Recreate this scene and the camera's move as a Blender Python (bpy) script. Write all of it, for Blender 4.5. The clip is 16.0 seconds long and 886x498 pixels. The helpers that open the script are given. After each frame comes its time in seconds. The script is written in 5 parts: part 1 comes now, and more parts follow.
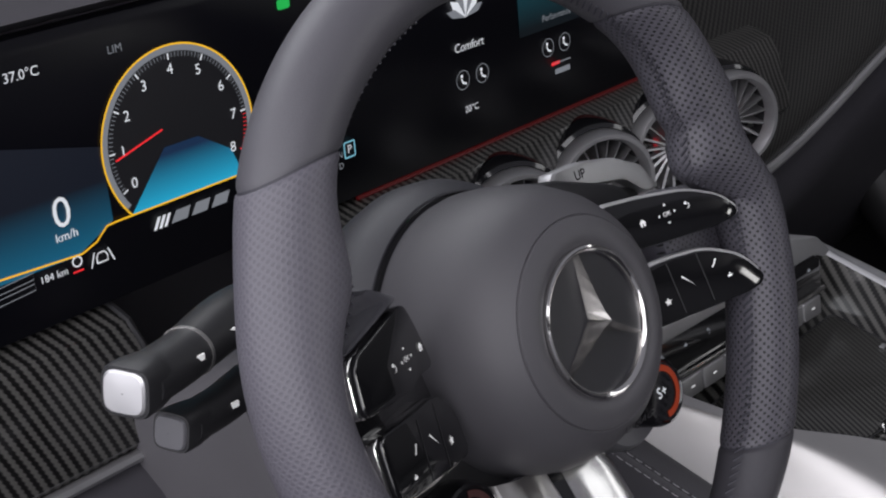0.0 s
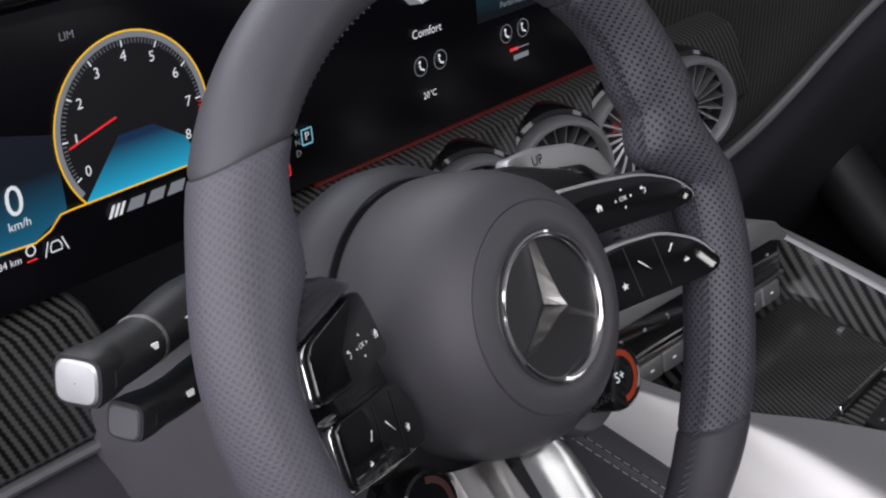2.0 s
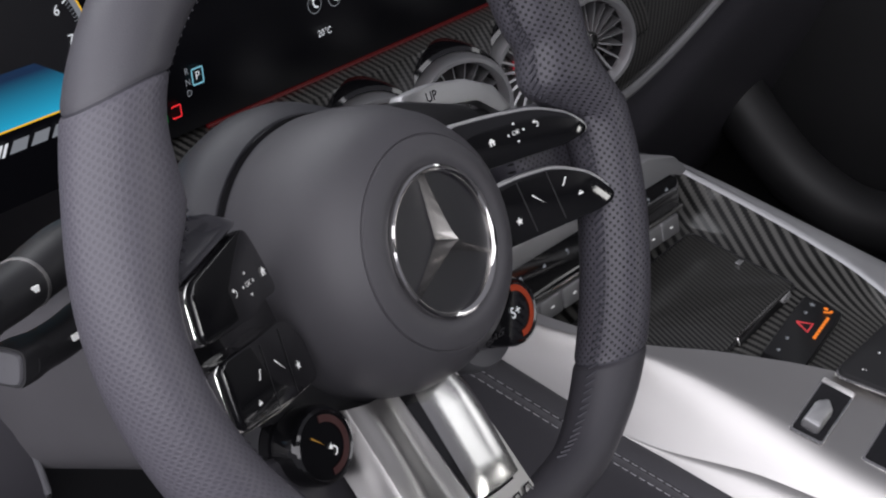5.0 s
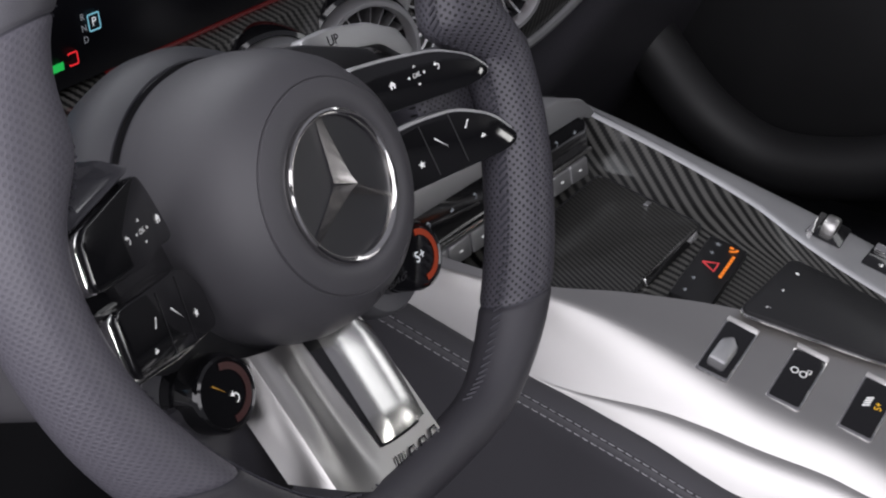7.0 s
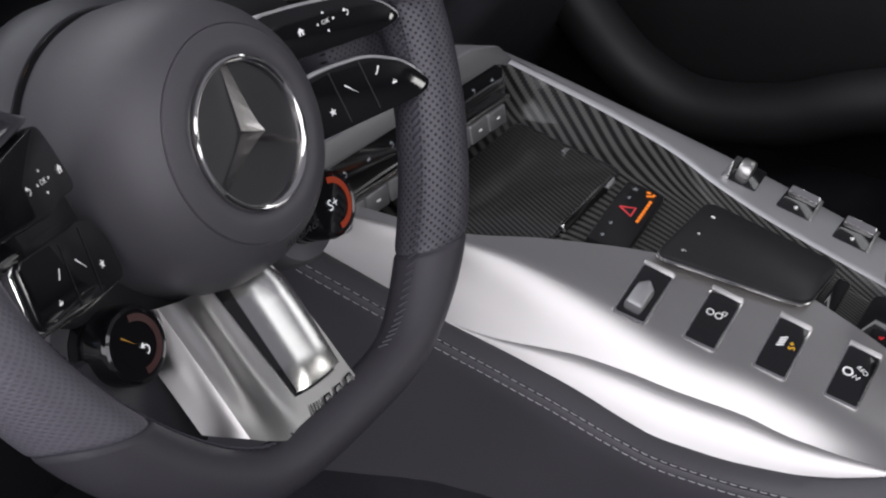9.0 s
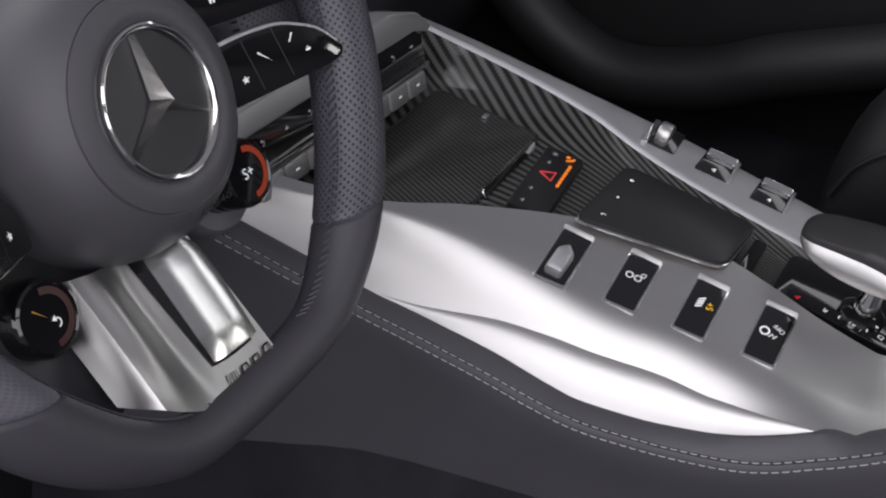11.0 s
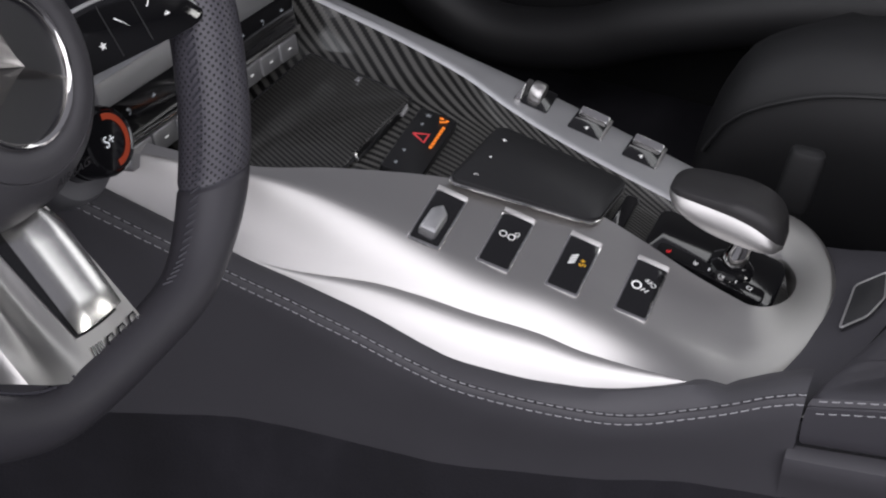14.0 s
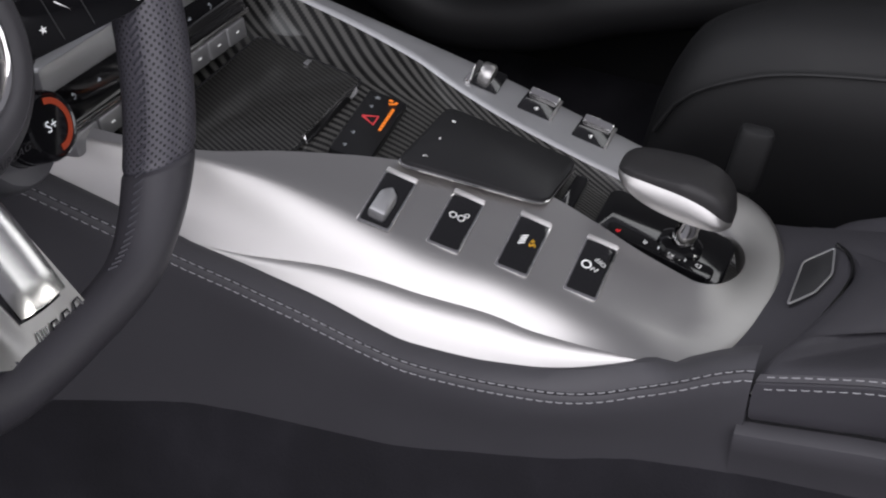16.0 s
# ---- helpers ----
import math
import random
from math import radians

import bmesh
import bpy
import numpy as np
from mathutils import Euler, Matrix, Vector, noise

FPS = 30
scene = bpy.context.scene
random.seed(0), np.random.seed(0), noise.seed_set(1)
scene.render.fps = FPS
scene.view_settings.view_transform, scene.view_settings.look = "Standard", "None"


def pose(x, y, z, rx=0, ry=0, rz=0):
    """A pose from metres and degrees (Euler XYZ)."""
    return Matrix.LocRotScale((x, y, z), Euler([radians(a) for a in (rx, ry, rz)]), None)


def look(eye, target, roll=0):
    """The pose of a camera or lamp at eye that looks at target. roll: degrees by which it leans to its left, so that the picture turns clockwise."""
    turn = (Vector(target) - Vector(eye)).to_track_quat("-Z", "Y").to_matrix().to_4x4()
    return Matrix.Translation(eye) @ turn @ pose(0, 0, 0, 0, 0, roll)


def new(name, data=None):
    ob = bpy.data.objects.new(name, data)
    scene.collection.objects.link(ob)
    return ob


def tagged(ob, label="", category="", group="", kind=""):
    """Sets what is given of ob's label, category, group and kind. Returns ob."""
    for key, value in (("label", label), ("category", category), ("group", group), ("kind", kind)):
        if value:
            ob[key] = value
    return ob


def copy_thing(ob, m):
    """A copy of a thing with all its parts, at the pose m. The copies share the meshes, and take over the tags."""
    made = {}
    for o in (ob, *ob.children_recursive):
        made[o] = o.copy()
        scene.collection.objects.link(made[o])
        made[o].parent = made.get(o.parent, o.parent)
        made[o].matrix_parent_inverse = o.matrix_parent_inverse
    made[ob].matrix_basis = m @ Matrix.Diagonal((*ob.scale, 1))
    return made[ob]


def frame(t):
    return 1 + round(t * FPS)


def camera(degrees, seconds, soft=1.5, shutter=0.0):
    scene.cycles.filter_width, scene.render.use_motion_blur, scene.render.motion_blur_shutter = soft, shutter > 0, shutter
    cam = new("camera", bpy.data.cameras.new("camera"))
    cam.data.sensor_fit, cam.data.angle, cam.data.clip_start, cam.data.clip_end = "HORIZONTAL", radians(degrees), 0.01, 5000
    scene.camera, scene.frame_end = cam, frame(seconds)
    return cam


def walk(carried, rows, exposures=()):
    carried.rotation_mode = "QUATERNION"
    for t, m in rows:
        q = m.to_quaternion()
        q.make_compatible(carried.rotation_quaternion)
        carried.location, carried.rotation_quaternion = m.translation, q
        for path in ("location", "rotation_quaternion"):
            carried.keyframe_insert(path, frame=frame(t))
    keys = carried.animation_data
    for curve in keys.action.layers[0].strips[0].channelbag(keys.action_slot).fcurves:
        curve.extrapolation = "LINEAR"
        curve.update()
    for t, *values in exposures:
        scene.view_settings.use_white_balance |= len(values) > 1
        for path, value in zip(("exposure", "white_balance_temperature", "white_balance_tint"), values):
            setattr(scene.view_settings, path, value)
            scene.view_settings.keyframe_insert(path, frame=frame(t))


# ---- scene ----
cam = camera(35.93, 16.0, soft=2.1)
PATH = [
    (0.0, 0.0000, 0.0000, 0.9500, 64.726, 0.942, -48.158),
    (0.5, 0.0009, -0.0007, 0.9496, 64.653, 0.920, -48.343),
    (1.0, 0.0018, -0.0014, 0.9493, 64.527, 0.885, -48.680),
    (1.5, 0.0027, -0.0022, 0.9487, 64.410, 0.811, -49.085),
    (2.0, 0.0042, -0.0034, 0.9480, 64.235, 0.738, -49.596),
    (2.5, 0.0057, -0.0047, 0.9471, 63.996, 0.662, -50.101),
    (3.0, 0.0076, -0.0060, 0.9458, 63.691, 0.607, -50.704),
    (5.5, 0.0176, -0.0129, 0.9384, 61.460, 0.012, -53.925),
    (6.0, 0.0197, -0.0150, 0.9374, 60.896, -0.160, -54.785),
    (6.5, 0.0217, -0.0173, 0.9365, 60.411, -0.289, -55.569),
    (7.0, 0.0236, -0.0198, 0.9356, 59.896, -0.471, -56.366),
    (7.5, 0.0254, -0.0220, 0.9347, 59.441, -0.622, -57.088),
    (8.0, 0.0270, -0.0245, 0.9333, 58.954, -0.739, -57.840),
    (8.5, 0.0281, -0.0269, 0.9319, 58.500, -0.860, -58.532),
    (9.0, 0.0292, -0.0293, 0.9311, 58.042, -0.979, -59.276),
    (11.5, 0.0344, -0.0399, 0.9298, 56.587, -1.784, -62.863),
    (12.0, 0.0355, -0.0424, 0.9297, 56.359, -1.950, -63.622),
    (12.5, 0.0367, -0.0448, 0.9295, 56.150, -2.108, -64.355),
    (13.0, 0.0379, -0.0474, 0.9293, 55.942, -2.272, -65.164),
    (13.5, 0.0390, -0.0501, 0.9290, 55.750, -2.419, -65.879),
    (14.0, 0.0399, -0.0524, 0.9287, 55.527, -2.583, -66.581),
    (14.5, 0.0408, -0.0546, 0.9283, 55.321, -2.703, -67.139),
    (15.0, 0.0417, -0.0569, 0.9279, 55.144, -2.795, -67.649),
    (15.5, 0.0421, -0.0589, 0.9277, 55.032, -2.848, -68.023),
    (16.0, 0.0422, -0.0605, 0.9275, 54.959, -2.862, -68.291),
]
walk(cam, [(t, pose(x, y, z, rx, ry, rz)) for t, x, y, z, rx, ry, rz in PATH])

# ---- light ----
world = bpy.data.worlds.new("studio")
scene.world = world
world.use_nodes = True
world.node_tree.nodes["Background"].inputs[0].default_value = (0.89, 0.88, 1.0, 1)
world.node_tree.nodes["Background"].inputs[1].default_value = 0.22


def softbox(name, eye, target, sx, sy, watts, colour=(1, 1, 1)):
    data = bpy.data.lights.new(name, "AREA")
    data.shape, data.size, data.size_y, data.energy, data.color = "RECTANGLE", sx, sy, watts, colour
    ob = new(name, data)
    ob.matrix_world = look(eye, target)
    return ob


# studio daylight through the open driver's door, and through the windscreen
softbox("door_light", (-1.05, -0.30, 1.66), (0.75, 0.15, 0.4), 4.4, 2.5, 82, (0.962, 0.940, 1.0))
softbox("windscreen_light", (0.6, 1.15, 1.45), (0.6, 0.2, 0.5), 1.2, 0.5, 6, (0.93, 0.95, 1.0))


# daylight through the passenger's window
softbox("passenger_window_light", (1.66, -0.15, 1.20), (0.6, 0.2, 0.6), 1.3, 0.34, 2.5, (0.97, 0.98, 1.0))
# added fill lamp at the passenger's rear side, to brighten the lower spoke
softbox("rear_fill_light", (1.50, -0.90, 1.04), (0.5, 0.3, 0.55), 0.8, 0.30, 6, (1.0, 0.985, 0.97))


# ---- materials ----
def mat(name, colour, rough=0.5, metal=0.0, coat=0.0, spec=0.5, bump=0.0, scale=400.0, vary=0.15, glow=None, power=0.0, stretch=(1, 1, 1)):
    m = bpy.data.materials.new(name)
    m.use_nodes = True
    t = m.node_tree
    b = t.nodes["Principled BSDF"]
    b.inputs["Base Color"].default_value = (*colour, 1)
    b.inputs["Roughness"].default_value = rough
    b.inputs["Metallic"].default_value = metal
    b.inputs["Coat Weight"].default_value = coat
    b.inputs["Coat Roughness"].default_value = 0.06
    b.inputs["Specular IOR Level"].default_value = spec
    if glow:
        b.inputs["Emission Color"].default_value = (*glow, 1)
        b.inputs["Emission Strength"].default_value = power
    if bump or vary:
        co = t.nodes.new("ShaderNodeTexCoord")
        mp = t.nodes.new("ShaderNodeMapping")
        mp.inputs["Scale"].default_value = stretch
        t.links.new(co.outputs["Object"], mp.inputs["Vector"])
        n1 = t.nodes.new("ShaderNodeTexNoise")
        n1.inputs["Scale"].default_value, n1.inputs["Detail"].default_value = scale, 3
        n2 = t.nodes.new("ShaderNodeTexNoise")
        n2.inputs["Scale"].default_value, n2.inputs["Detail"].default_value = 14, 4
        t.links.new(mp.outputs[0], n1.inputs["Vector"])
        t.links.new(mp.outputs[0], n2.inputs["Vector"])
        if bump:
            bp = t.nodes.new("ShaderNodeBump")
            bp.inputs["Strength"].default_value, bp.inputs["Distance"].default_value = bump, 0.001
            t.links.new(n1.outputs["Fac"], bp.inputs["Height"])
            t.links.new(bp.outputs[0], b.inputs["Normal"])
        if vary:
            r = t.nodes.new("ShaderNodeMapRange")
            r.inputs["To Min"].default_value, r.inputs["To Max"].default_value = rough * (1 - vary), rough * (1 + vary)
            t.links.new(n2.outputs["Fac"], r.inputs["Value"])
            t.links.new(r.outputs[0], b.inputs["Roughness"])
            mx = t.nodes.new("ShaderNodeMix")
            mx.data_type = "RGBA"
            mx.inputs[6].default_value = (*[c * (1 - vary) for c in colour], 1)
            mx.inputs[7].default_value = (*[min(1, c * (1 + vary)) for c in colour], 1)
            t.links.new(n2.outputs["Fac"], mx.inputs[0])
            t.links.new(mx.outputs[2], b.inputs["Base Color"])
    return m


def dotted(name, colour, hole, pitch, radius, rough, depth=0.7):
    """Leather with a diagonal grid of small holes, on the surface's own metres."""
    m = mat(name, colour, rough, vary=0.0)
    t = m.node_tree
    b = t.nodes["Principled BSDF"]
    uv = t.nodes.new("ShaderNodeTexCoord")
    mp = t.nodes.new("ShaderNodeMapping")
    mp.inputs["Rotation"].default_value = (0, 0, radians(45))
    vo = t.nodes.new("ShaderNodeTexVoronoi")
    vo.inputs["Scale"].default_value, vo.inputs["Randomness"].default_value = 1 / pitch, 0.0
    vo.voronoi_dimensions = "2D"
    t.links.new(uv.outputs["UV"], mp.inputs["Vector"])
    t.links.new(mp.outputs[0], vo.inputs["Vector"])
    r = t.nodes.new("ShaderNodeMapRange")
    r.interpolation_type = "SMOOTHSTEP"
    r.inputs["From Min"].default_value, r.inputs["From Max"].default_value = radius * 0.55, radius
    t.links.new(vo.outputs["Distance"], r.inputs["Value"])
    mx = t.nodes.new("ShaderNodeMix")
    mx.data_type = "RGBA"
    mx.inputs[6].default_value, mx.inputs[7].default_value = (*hole, 1), (*colour, 1)
    t.links.new(r.outputs[0], mx.inputs[0])
    t.links.new(mx.outputs[2], b.inputs["Base Color"])
    no = t.nodes.new("ShaderNodeTexNoise")
    no.inputs["Scale"].default_value, no.inputs["Detail"].default_value = 900, 2
    t.links.new(uv.outputs["UV"], no.inputs["Vector"])
    ad = t.nodes.new("ShaderNodeMath")
    ad.operation = "MULTIPLY_ADD"
    ad.inputs[1].default_value = 0.18
    t.links.new(no.outputs["Fac"], ad.inputs[0])
    t.links.new(r.outputs[0], ad.inputs[2])
    bp = t.nodes.new("ShaderNodeBump")
    bp.inputs["Strength"].default_value, bp.inputs["Distance"].default_value = depth, 0.0006
    t.links.new(ad.outputs[0], bp.inputs["Height"])
    t.links.new(bp.outputs[0], b.inputs["Normal"])
    return m


def carbon_weave(name, pitch=0.0052, angle=45.0, light=0.075, dark=0.007, lacquer=0.06, coat=1.0):
    """Lacquered twill: diagonal ribs broken into short threads."""
    m = mat(name, (0.02, 0.02, 0.02), 0.4, coat=coat, spec=0.25, vary=0.0)
    t = m.node_tree
    b = t.nodes["Principled BSDF"]
    b.inputs["Coat Roughness"].default_value = lacquer
    uv = t.nodes.new("ShaderNodeTexCoord")
    waves = []
    for turn, size in ((angle, pitch), (angle + 70, pitch * 0.5)):
        mp = t.nodes.new("ShaderNodeMapping")
        mp.inputs["Rotation"].default_value = (0, 0, radians(turn))
        w = t.nodes.new("ShaderNodeTexWave")
        w.wave_profile = "SIN"
        w.inputs["Scale"].default_value = 0.31416 / size
        w.inputs["Distortion"].default_value = 0.0
        t.links.new(uv.outputs["UV"], mp.inputs["Vector"])
        t.links.new(mp.outputs[0], w.inputs["Vector"])
        waves.append(w)
    mul = t.nodes.new("ShaderNodeMath")
    mul.operation = "MULTIPLY_ADD"
    mul.inputs[1].default_value = 0.35
    t.links.new(waves[1].outputs["Fac"], mul.inputs[0])
    t.links.new(waves[0].outputs["Fac"], mul.inputs[2])
    r = t.nodes.new("ShaderNodeMapRange")
    r.interpolation_type = "SMOOTHSTEP"
    r.inputs["From Min"].default_value, r.inputs["From Max"].default_value = 0.35, 1.0
    t.links.new(mul.outputs[0], r.inputs["Value"])
    mx = t.nodes.new("ShaderNodeMix")
    mx.data_type = "RGBA"
    mx.inputs[6].default_value, mx.inputs[7].default_value = (dark, dark, dark, 1), (light, light * 0.98, light * 0.92, 1)
    t.links.new(r.outputs[0], mx.inputs[0])
    t.links.new(mx.outputs[2], b.inputs["Base Color"])
    return m


LEATHER = mat("black_leather", (0.052, 0.050, 0.058), 0.48, bump=0.25, scale=1500)
LEATHER_SOFT = mat("grey_leather", (0.066, 0.064, 0.072), 0.52, bump=0.2, scale=1500)
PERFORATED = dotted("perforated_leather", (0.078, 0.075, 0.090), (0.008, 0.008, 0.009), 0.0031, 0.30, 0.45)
# left grip, paler than the right one: light from the door side painted in
DIMPLED_LIT = dotted("dimpled_leather_lit", (0.122, 0.117, 0.138), (0.098, 0.094, 0.112), 0.0027, 0.40, 0.45, 0.3)
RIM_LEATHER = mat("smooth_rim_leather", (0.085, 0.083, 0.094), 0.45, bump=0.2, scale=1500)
CARBON_DARK = carbon_weave("dark_carbon_twill", 0.0052, 45.0, 0.045, 0.010)
HUB = mat("airbag_cover", (0.070, 0.068, 0.075), 0.5, bump=0.15, scale=2500)
PLASTIC = mat("black_plastic", (0.022, 0.022, 0.024), 0.45, bump=0.1, scale=2500)
GREY_PLASTIC = mat("grey_plastic", (0.12, 0.12, 0.13), 0.5, bump=0.1, scale=2500)
GLOSS = mat("gloss_black", (0.006, 0.006, 0.007), 0.08, coat=0.6, vary=0.05)
ALU = mat("satin_aluminium", (0.54, 0.53, 0.52), 0.38, metal=1.0, bump=0.03, scale=900, vary=0.12, stretch=(1, 0.08, 1))
ALU_MATT = mat("matt_aluminium", (0.55, 0.55, 0.56), 0.52, metal=1.0, bump=0.05, scale=1500, vary=0.1)
CHROME = mat("chrome", (0.78, 0.77, 0.76), 0.09, metal=1.0, vary=0.1)
CARBON = carbon_weave("carbon_twill", 0.0062, 8.0, 0.085, 0.006)
CARBON_TRAY = carbon_weave("tray_carbon_twill", 0.0049, 72.0, 0.100, 0.005, 0.10, 0.45)
CARPET = mat("dark_carpet", (0.020, 0.0195, 0.023), 0.95, spec=0.1, bump=1.0, scale=420, vary=0.75)
SEAT = mat("seat_leather", (0.016, 0.016, 0.017), 0.55, bump=0.2, scale=900)
LINER = mat("headliner_cloth", (0.22, 0.22, 0.23), 0.95, spec=0.1, bump=0.4, scale=900)
STITCH = mat("grey_thread", (0.45, 0.45, 0.47), 0.7, vary=0.05)
DARK_STITCH = mat("dark_thread", (0.045, 0.044, 0.055), 0.6, vary=0.05)
SCREEN = mat("display_glass", (0.003, 0.003, 0.005), 0.32, spec=0.25, vary=0.0)
WHITE = mat("printed_white", (0.75, 0.75, 0.75), 0.5, vary=0.0, glow=(1, 1, 1), power=0.25)


def lit(name, colour, power):
    return mat(name, (0.01, 0.01, 0.01), 0.3, vary=0.0, glow=colour, power=power)


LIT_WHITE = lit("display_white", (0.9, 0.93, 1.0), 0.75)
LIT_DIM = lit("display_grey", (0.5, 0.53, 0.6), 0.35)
LIT_YELLOW = lit("display_yellow", (1.0, 0.55, 0.02), 0.85)
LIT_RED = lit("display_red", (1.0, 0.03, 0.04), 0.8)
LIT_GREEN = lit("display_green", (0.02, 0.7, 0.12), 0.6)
LIT_ORANGE = lit("lit_orange", (1.0, 0.25, 0.02), 0.9)
LIT_RING = lit("lit_ring", (1.0, 0.10, 0.015), 0.20)
LIT_BLACK = lit("display_black", (0.01, 0.01, 0.015), 0.3)


# ---- mesh helpers ----
def part(name, bm, material, parent=None, label="", smooth=True, at=None):
    me = bpy.data.meshes.new(name)
    bmesh.ops.recalc_face_normals(bm, faces=bm.faces)
    bm.to_mesh(me)
    bm.free()
    me.materials.append(material)
    if smooth:
        me.polygons.foreach_set("use_smooth", [True] * len(me.polygons))
        me.set_sharp_from_angle(angle=radians(38))
    ob = new(name, me)
    if parent:
        ob.parent = parent
    if at is not None:
        ob.matrix_basis = at
    if label:
        ob["label"] = label
    return ob


def thing(name, label, category, at=None, group="", kind=""):
    ob = new(name)
    ob.empty_display_size = 0.02
    if at is not None:
        ob.matrix_world = at
    return tagged(ob, label, category, group, kind)


def loft(rows, closed_v=False, closed_u=False, caps=False):
    """A skin over rows of points; the UVs are metres along and across."""
    bm = bmesh.new()
    uvl = bm.loops.layers.uv.new("UVMap")
    vs = [[bm.verts.new(p) for p in r] for r in rows]
    n, k = len(rows), len(rows[0])
    su = [0.0]
    for i in range(1, n + 1):
        a, b = rows[i % n], rows[i - 1]
        su.append(su[-1] + sum((Vector(p) - Vector(q)).length for p, q in zip(a, b)) / k)
    sv = [0.0]
    mid = rows[n // 2]
    for j in range(1, k + 1):
        sv.append(sv[-1] + (Vector(mid[j % k]) - Vector(mid[j - 1])).length)
    for i in range(n if closed_u else n - 1):
        for j in range(k if closed_v else k - 1):
            q = ((i, j), (i + 1, j), (i + 1, j + 1), (i, j + 1))
            try:
                f = bm.faces.new([vs[a % n][b % k] for a, b in q])
            except ValueError:
                continue
            for lp, (a, b) in zip(f.loops, q):
                lp[uvl].uv = (su[a], sv[b])
    if caps and not closed_u:
        for r in (vs[0], vs[-1]):
            try:
                bm.faces.new(r)
            except ValueError:
                pass
    return bm


def spline(points, n):
    """n points on a smooth curve through a few control points."""
    P = [Vector(p) for p in points]
    out = []
    for i in range(n):
        s = i / (n - 1) * (len(P) - 1)
        k = min(int(s), len(P) - 2)
        f = s - k
        a, b, c, d = P[max(k - 1, 0)], P[k], P[k + 1], P[min(k + 2, len(P) - 1)]
        out.append(0.5 * ((2 * b) + (c - a) * f + (2 * a - 5 * b + 4 * c - d) * f * f + (3 * b - a - 3 * c + d) * f ** 3))
    return out


def curve(pairs, x):
    """A smooth value at x through (x, value) pairs in rising order, with no overshoot."""
    if x <= pairs[0][0]:
        return pairs[0][1]
    if x >= pairs[-1][0]:
        return pairs[-1][1]
    k = 0
    while x > pairs[k + 1][0]:
        k += 1
    d = [(v - u) / (b - a) for (a, u), (b, v) in zip(pairs, pairs[1:])]

    def slope(i):
        if i == 0 or i == len(pairs) - 1:
            return d[0] if i == 0 else d[-1]
        return 0.0 if d[i - 1] * d[i] <= 0 else 2 * d[i - 1] * d[i] / (d[i - 1] + d[i])
    (a, u), (b, v) = pairs[k], pairs[k + 1]
    h = b - a
    f = (x - a) / h
    return u * (1 + 2 * f) * (1 - f) ** 2 + slope(k) * h * f * (1 - f) ** 2 + v * f * f * (3 - 2 * f) - slope(k + 1) * h * f * f * (1 - f)


def tube(path, radius, sides=12, closed=False, flat=1.0, caps=True):
    rows = []
    n = len(path)
    up = Vector((0.03, 0.02, 1))
    for i, p in enumerate(path):
        p = Vector(p)
        a = Vector(path[(i - 1) % n] if closed or i else path[0])
        b = Vector(path[(i + 1) % n] if closed or i < n - 1 else path[-1])
        d = (b - a).normalized()
        s = d.cross(up).normalized()
        w = s.cross(d)
        r = radius(i / max(1, n - 1)) if callable(radius) else radius
        rows.append([p + r * (math.cos(t) * s + flat * math.sin(t) * w) for t in [2 * math.pi * k / sides for k in range(sides)]])
    return loft(rows, closed_v=True, closed_u=closed, caps=caps)


def lathe(profile, segs=48, sx=1.0, sy=1.0):
    """Round about z from (radius, height) pairs."""
    rows = [[(r * sx * math.cos(a), r * sy * math.sin(a), h) for r, h in profile] for a in [2 * math.pi * k / segs for k in range(segs)]]
    bm = loft(rows, closed_u=True)
    bmesh.ops.remove_doubles(bm, verts=bm.verts, dist=1e-6)
    return bm


def rounded(points, r, n=5):
    """A 2D outline with its corners rounded."""
    out = []
    k = len(points)
    for i in range(k):
        a, b, c = (Vector(points[(i + d) % k]).to_2d() for d in (-1, 0, 1))
        u, v = (a - b), (c - b)
        e = min(r, u.length * 0.45, v.length * 0.45)
        p, q = b + u.normalized() * e, b + v.normalized() * e
        for j in range(n + 1):
            f = j / n
            out.append((1 - f) ** 2 * p + 2 * f * (1 - f) * b + f * f * q)
    return out


def prism(outline, z0, z1, bevel=0.0, crown=0.0):
    """A slab over a 2D outline, its top edge bevelled in two steps."""
    P = [Vector(p).to_2d() for p in outline]
    c = sum(P, Vector((0, 0))) / len(P)

    def ring(inset, z):
        out = []
        for p in P:
            d = p - c
            q = p - d.normalized() * min(inset, d.length * 0.8)
            out.append((q.x, q.y, z))
        return out
    rows = [ring(0, z0), ring(0, z1 - bevel), ring(bevel * 0.3, z1 - bevel * 0.3), ring(bevel, z1)] if bevel else [ring(0, z0), ring(0, z1)]
    bm = bmesh.new()
    uvl = bm.loops.layers.uv.new("UVMap")
    vs = [[bm.verts.new(p) for p in r] for r in rows]
    for a, b in zip(vs, vs[1:]):
        for j in range(len(P)):
            bm.faces.new((a[j], a[(j + 1) % len(P)], b[(j + 1) % len(P)], b[j]))
    bm.faces.new(vs[0][::-1])
    if crown:
        top = bm.verts.new((c.x, c.y, z1 + crown))
        for j in range(len(P)):
            bm.faces.new((vs[-1][j], vs[-1][(j + 1) % len(P)], top))
    else:
        bm.faces.new(vs[-1])
    for f in bm.faces:
        for lp in f.loops:
            lp[uvl].uv = (lp.vert.co.x, lp.vert.co.y)
    return bm


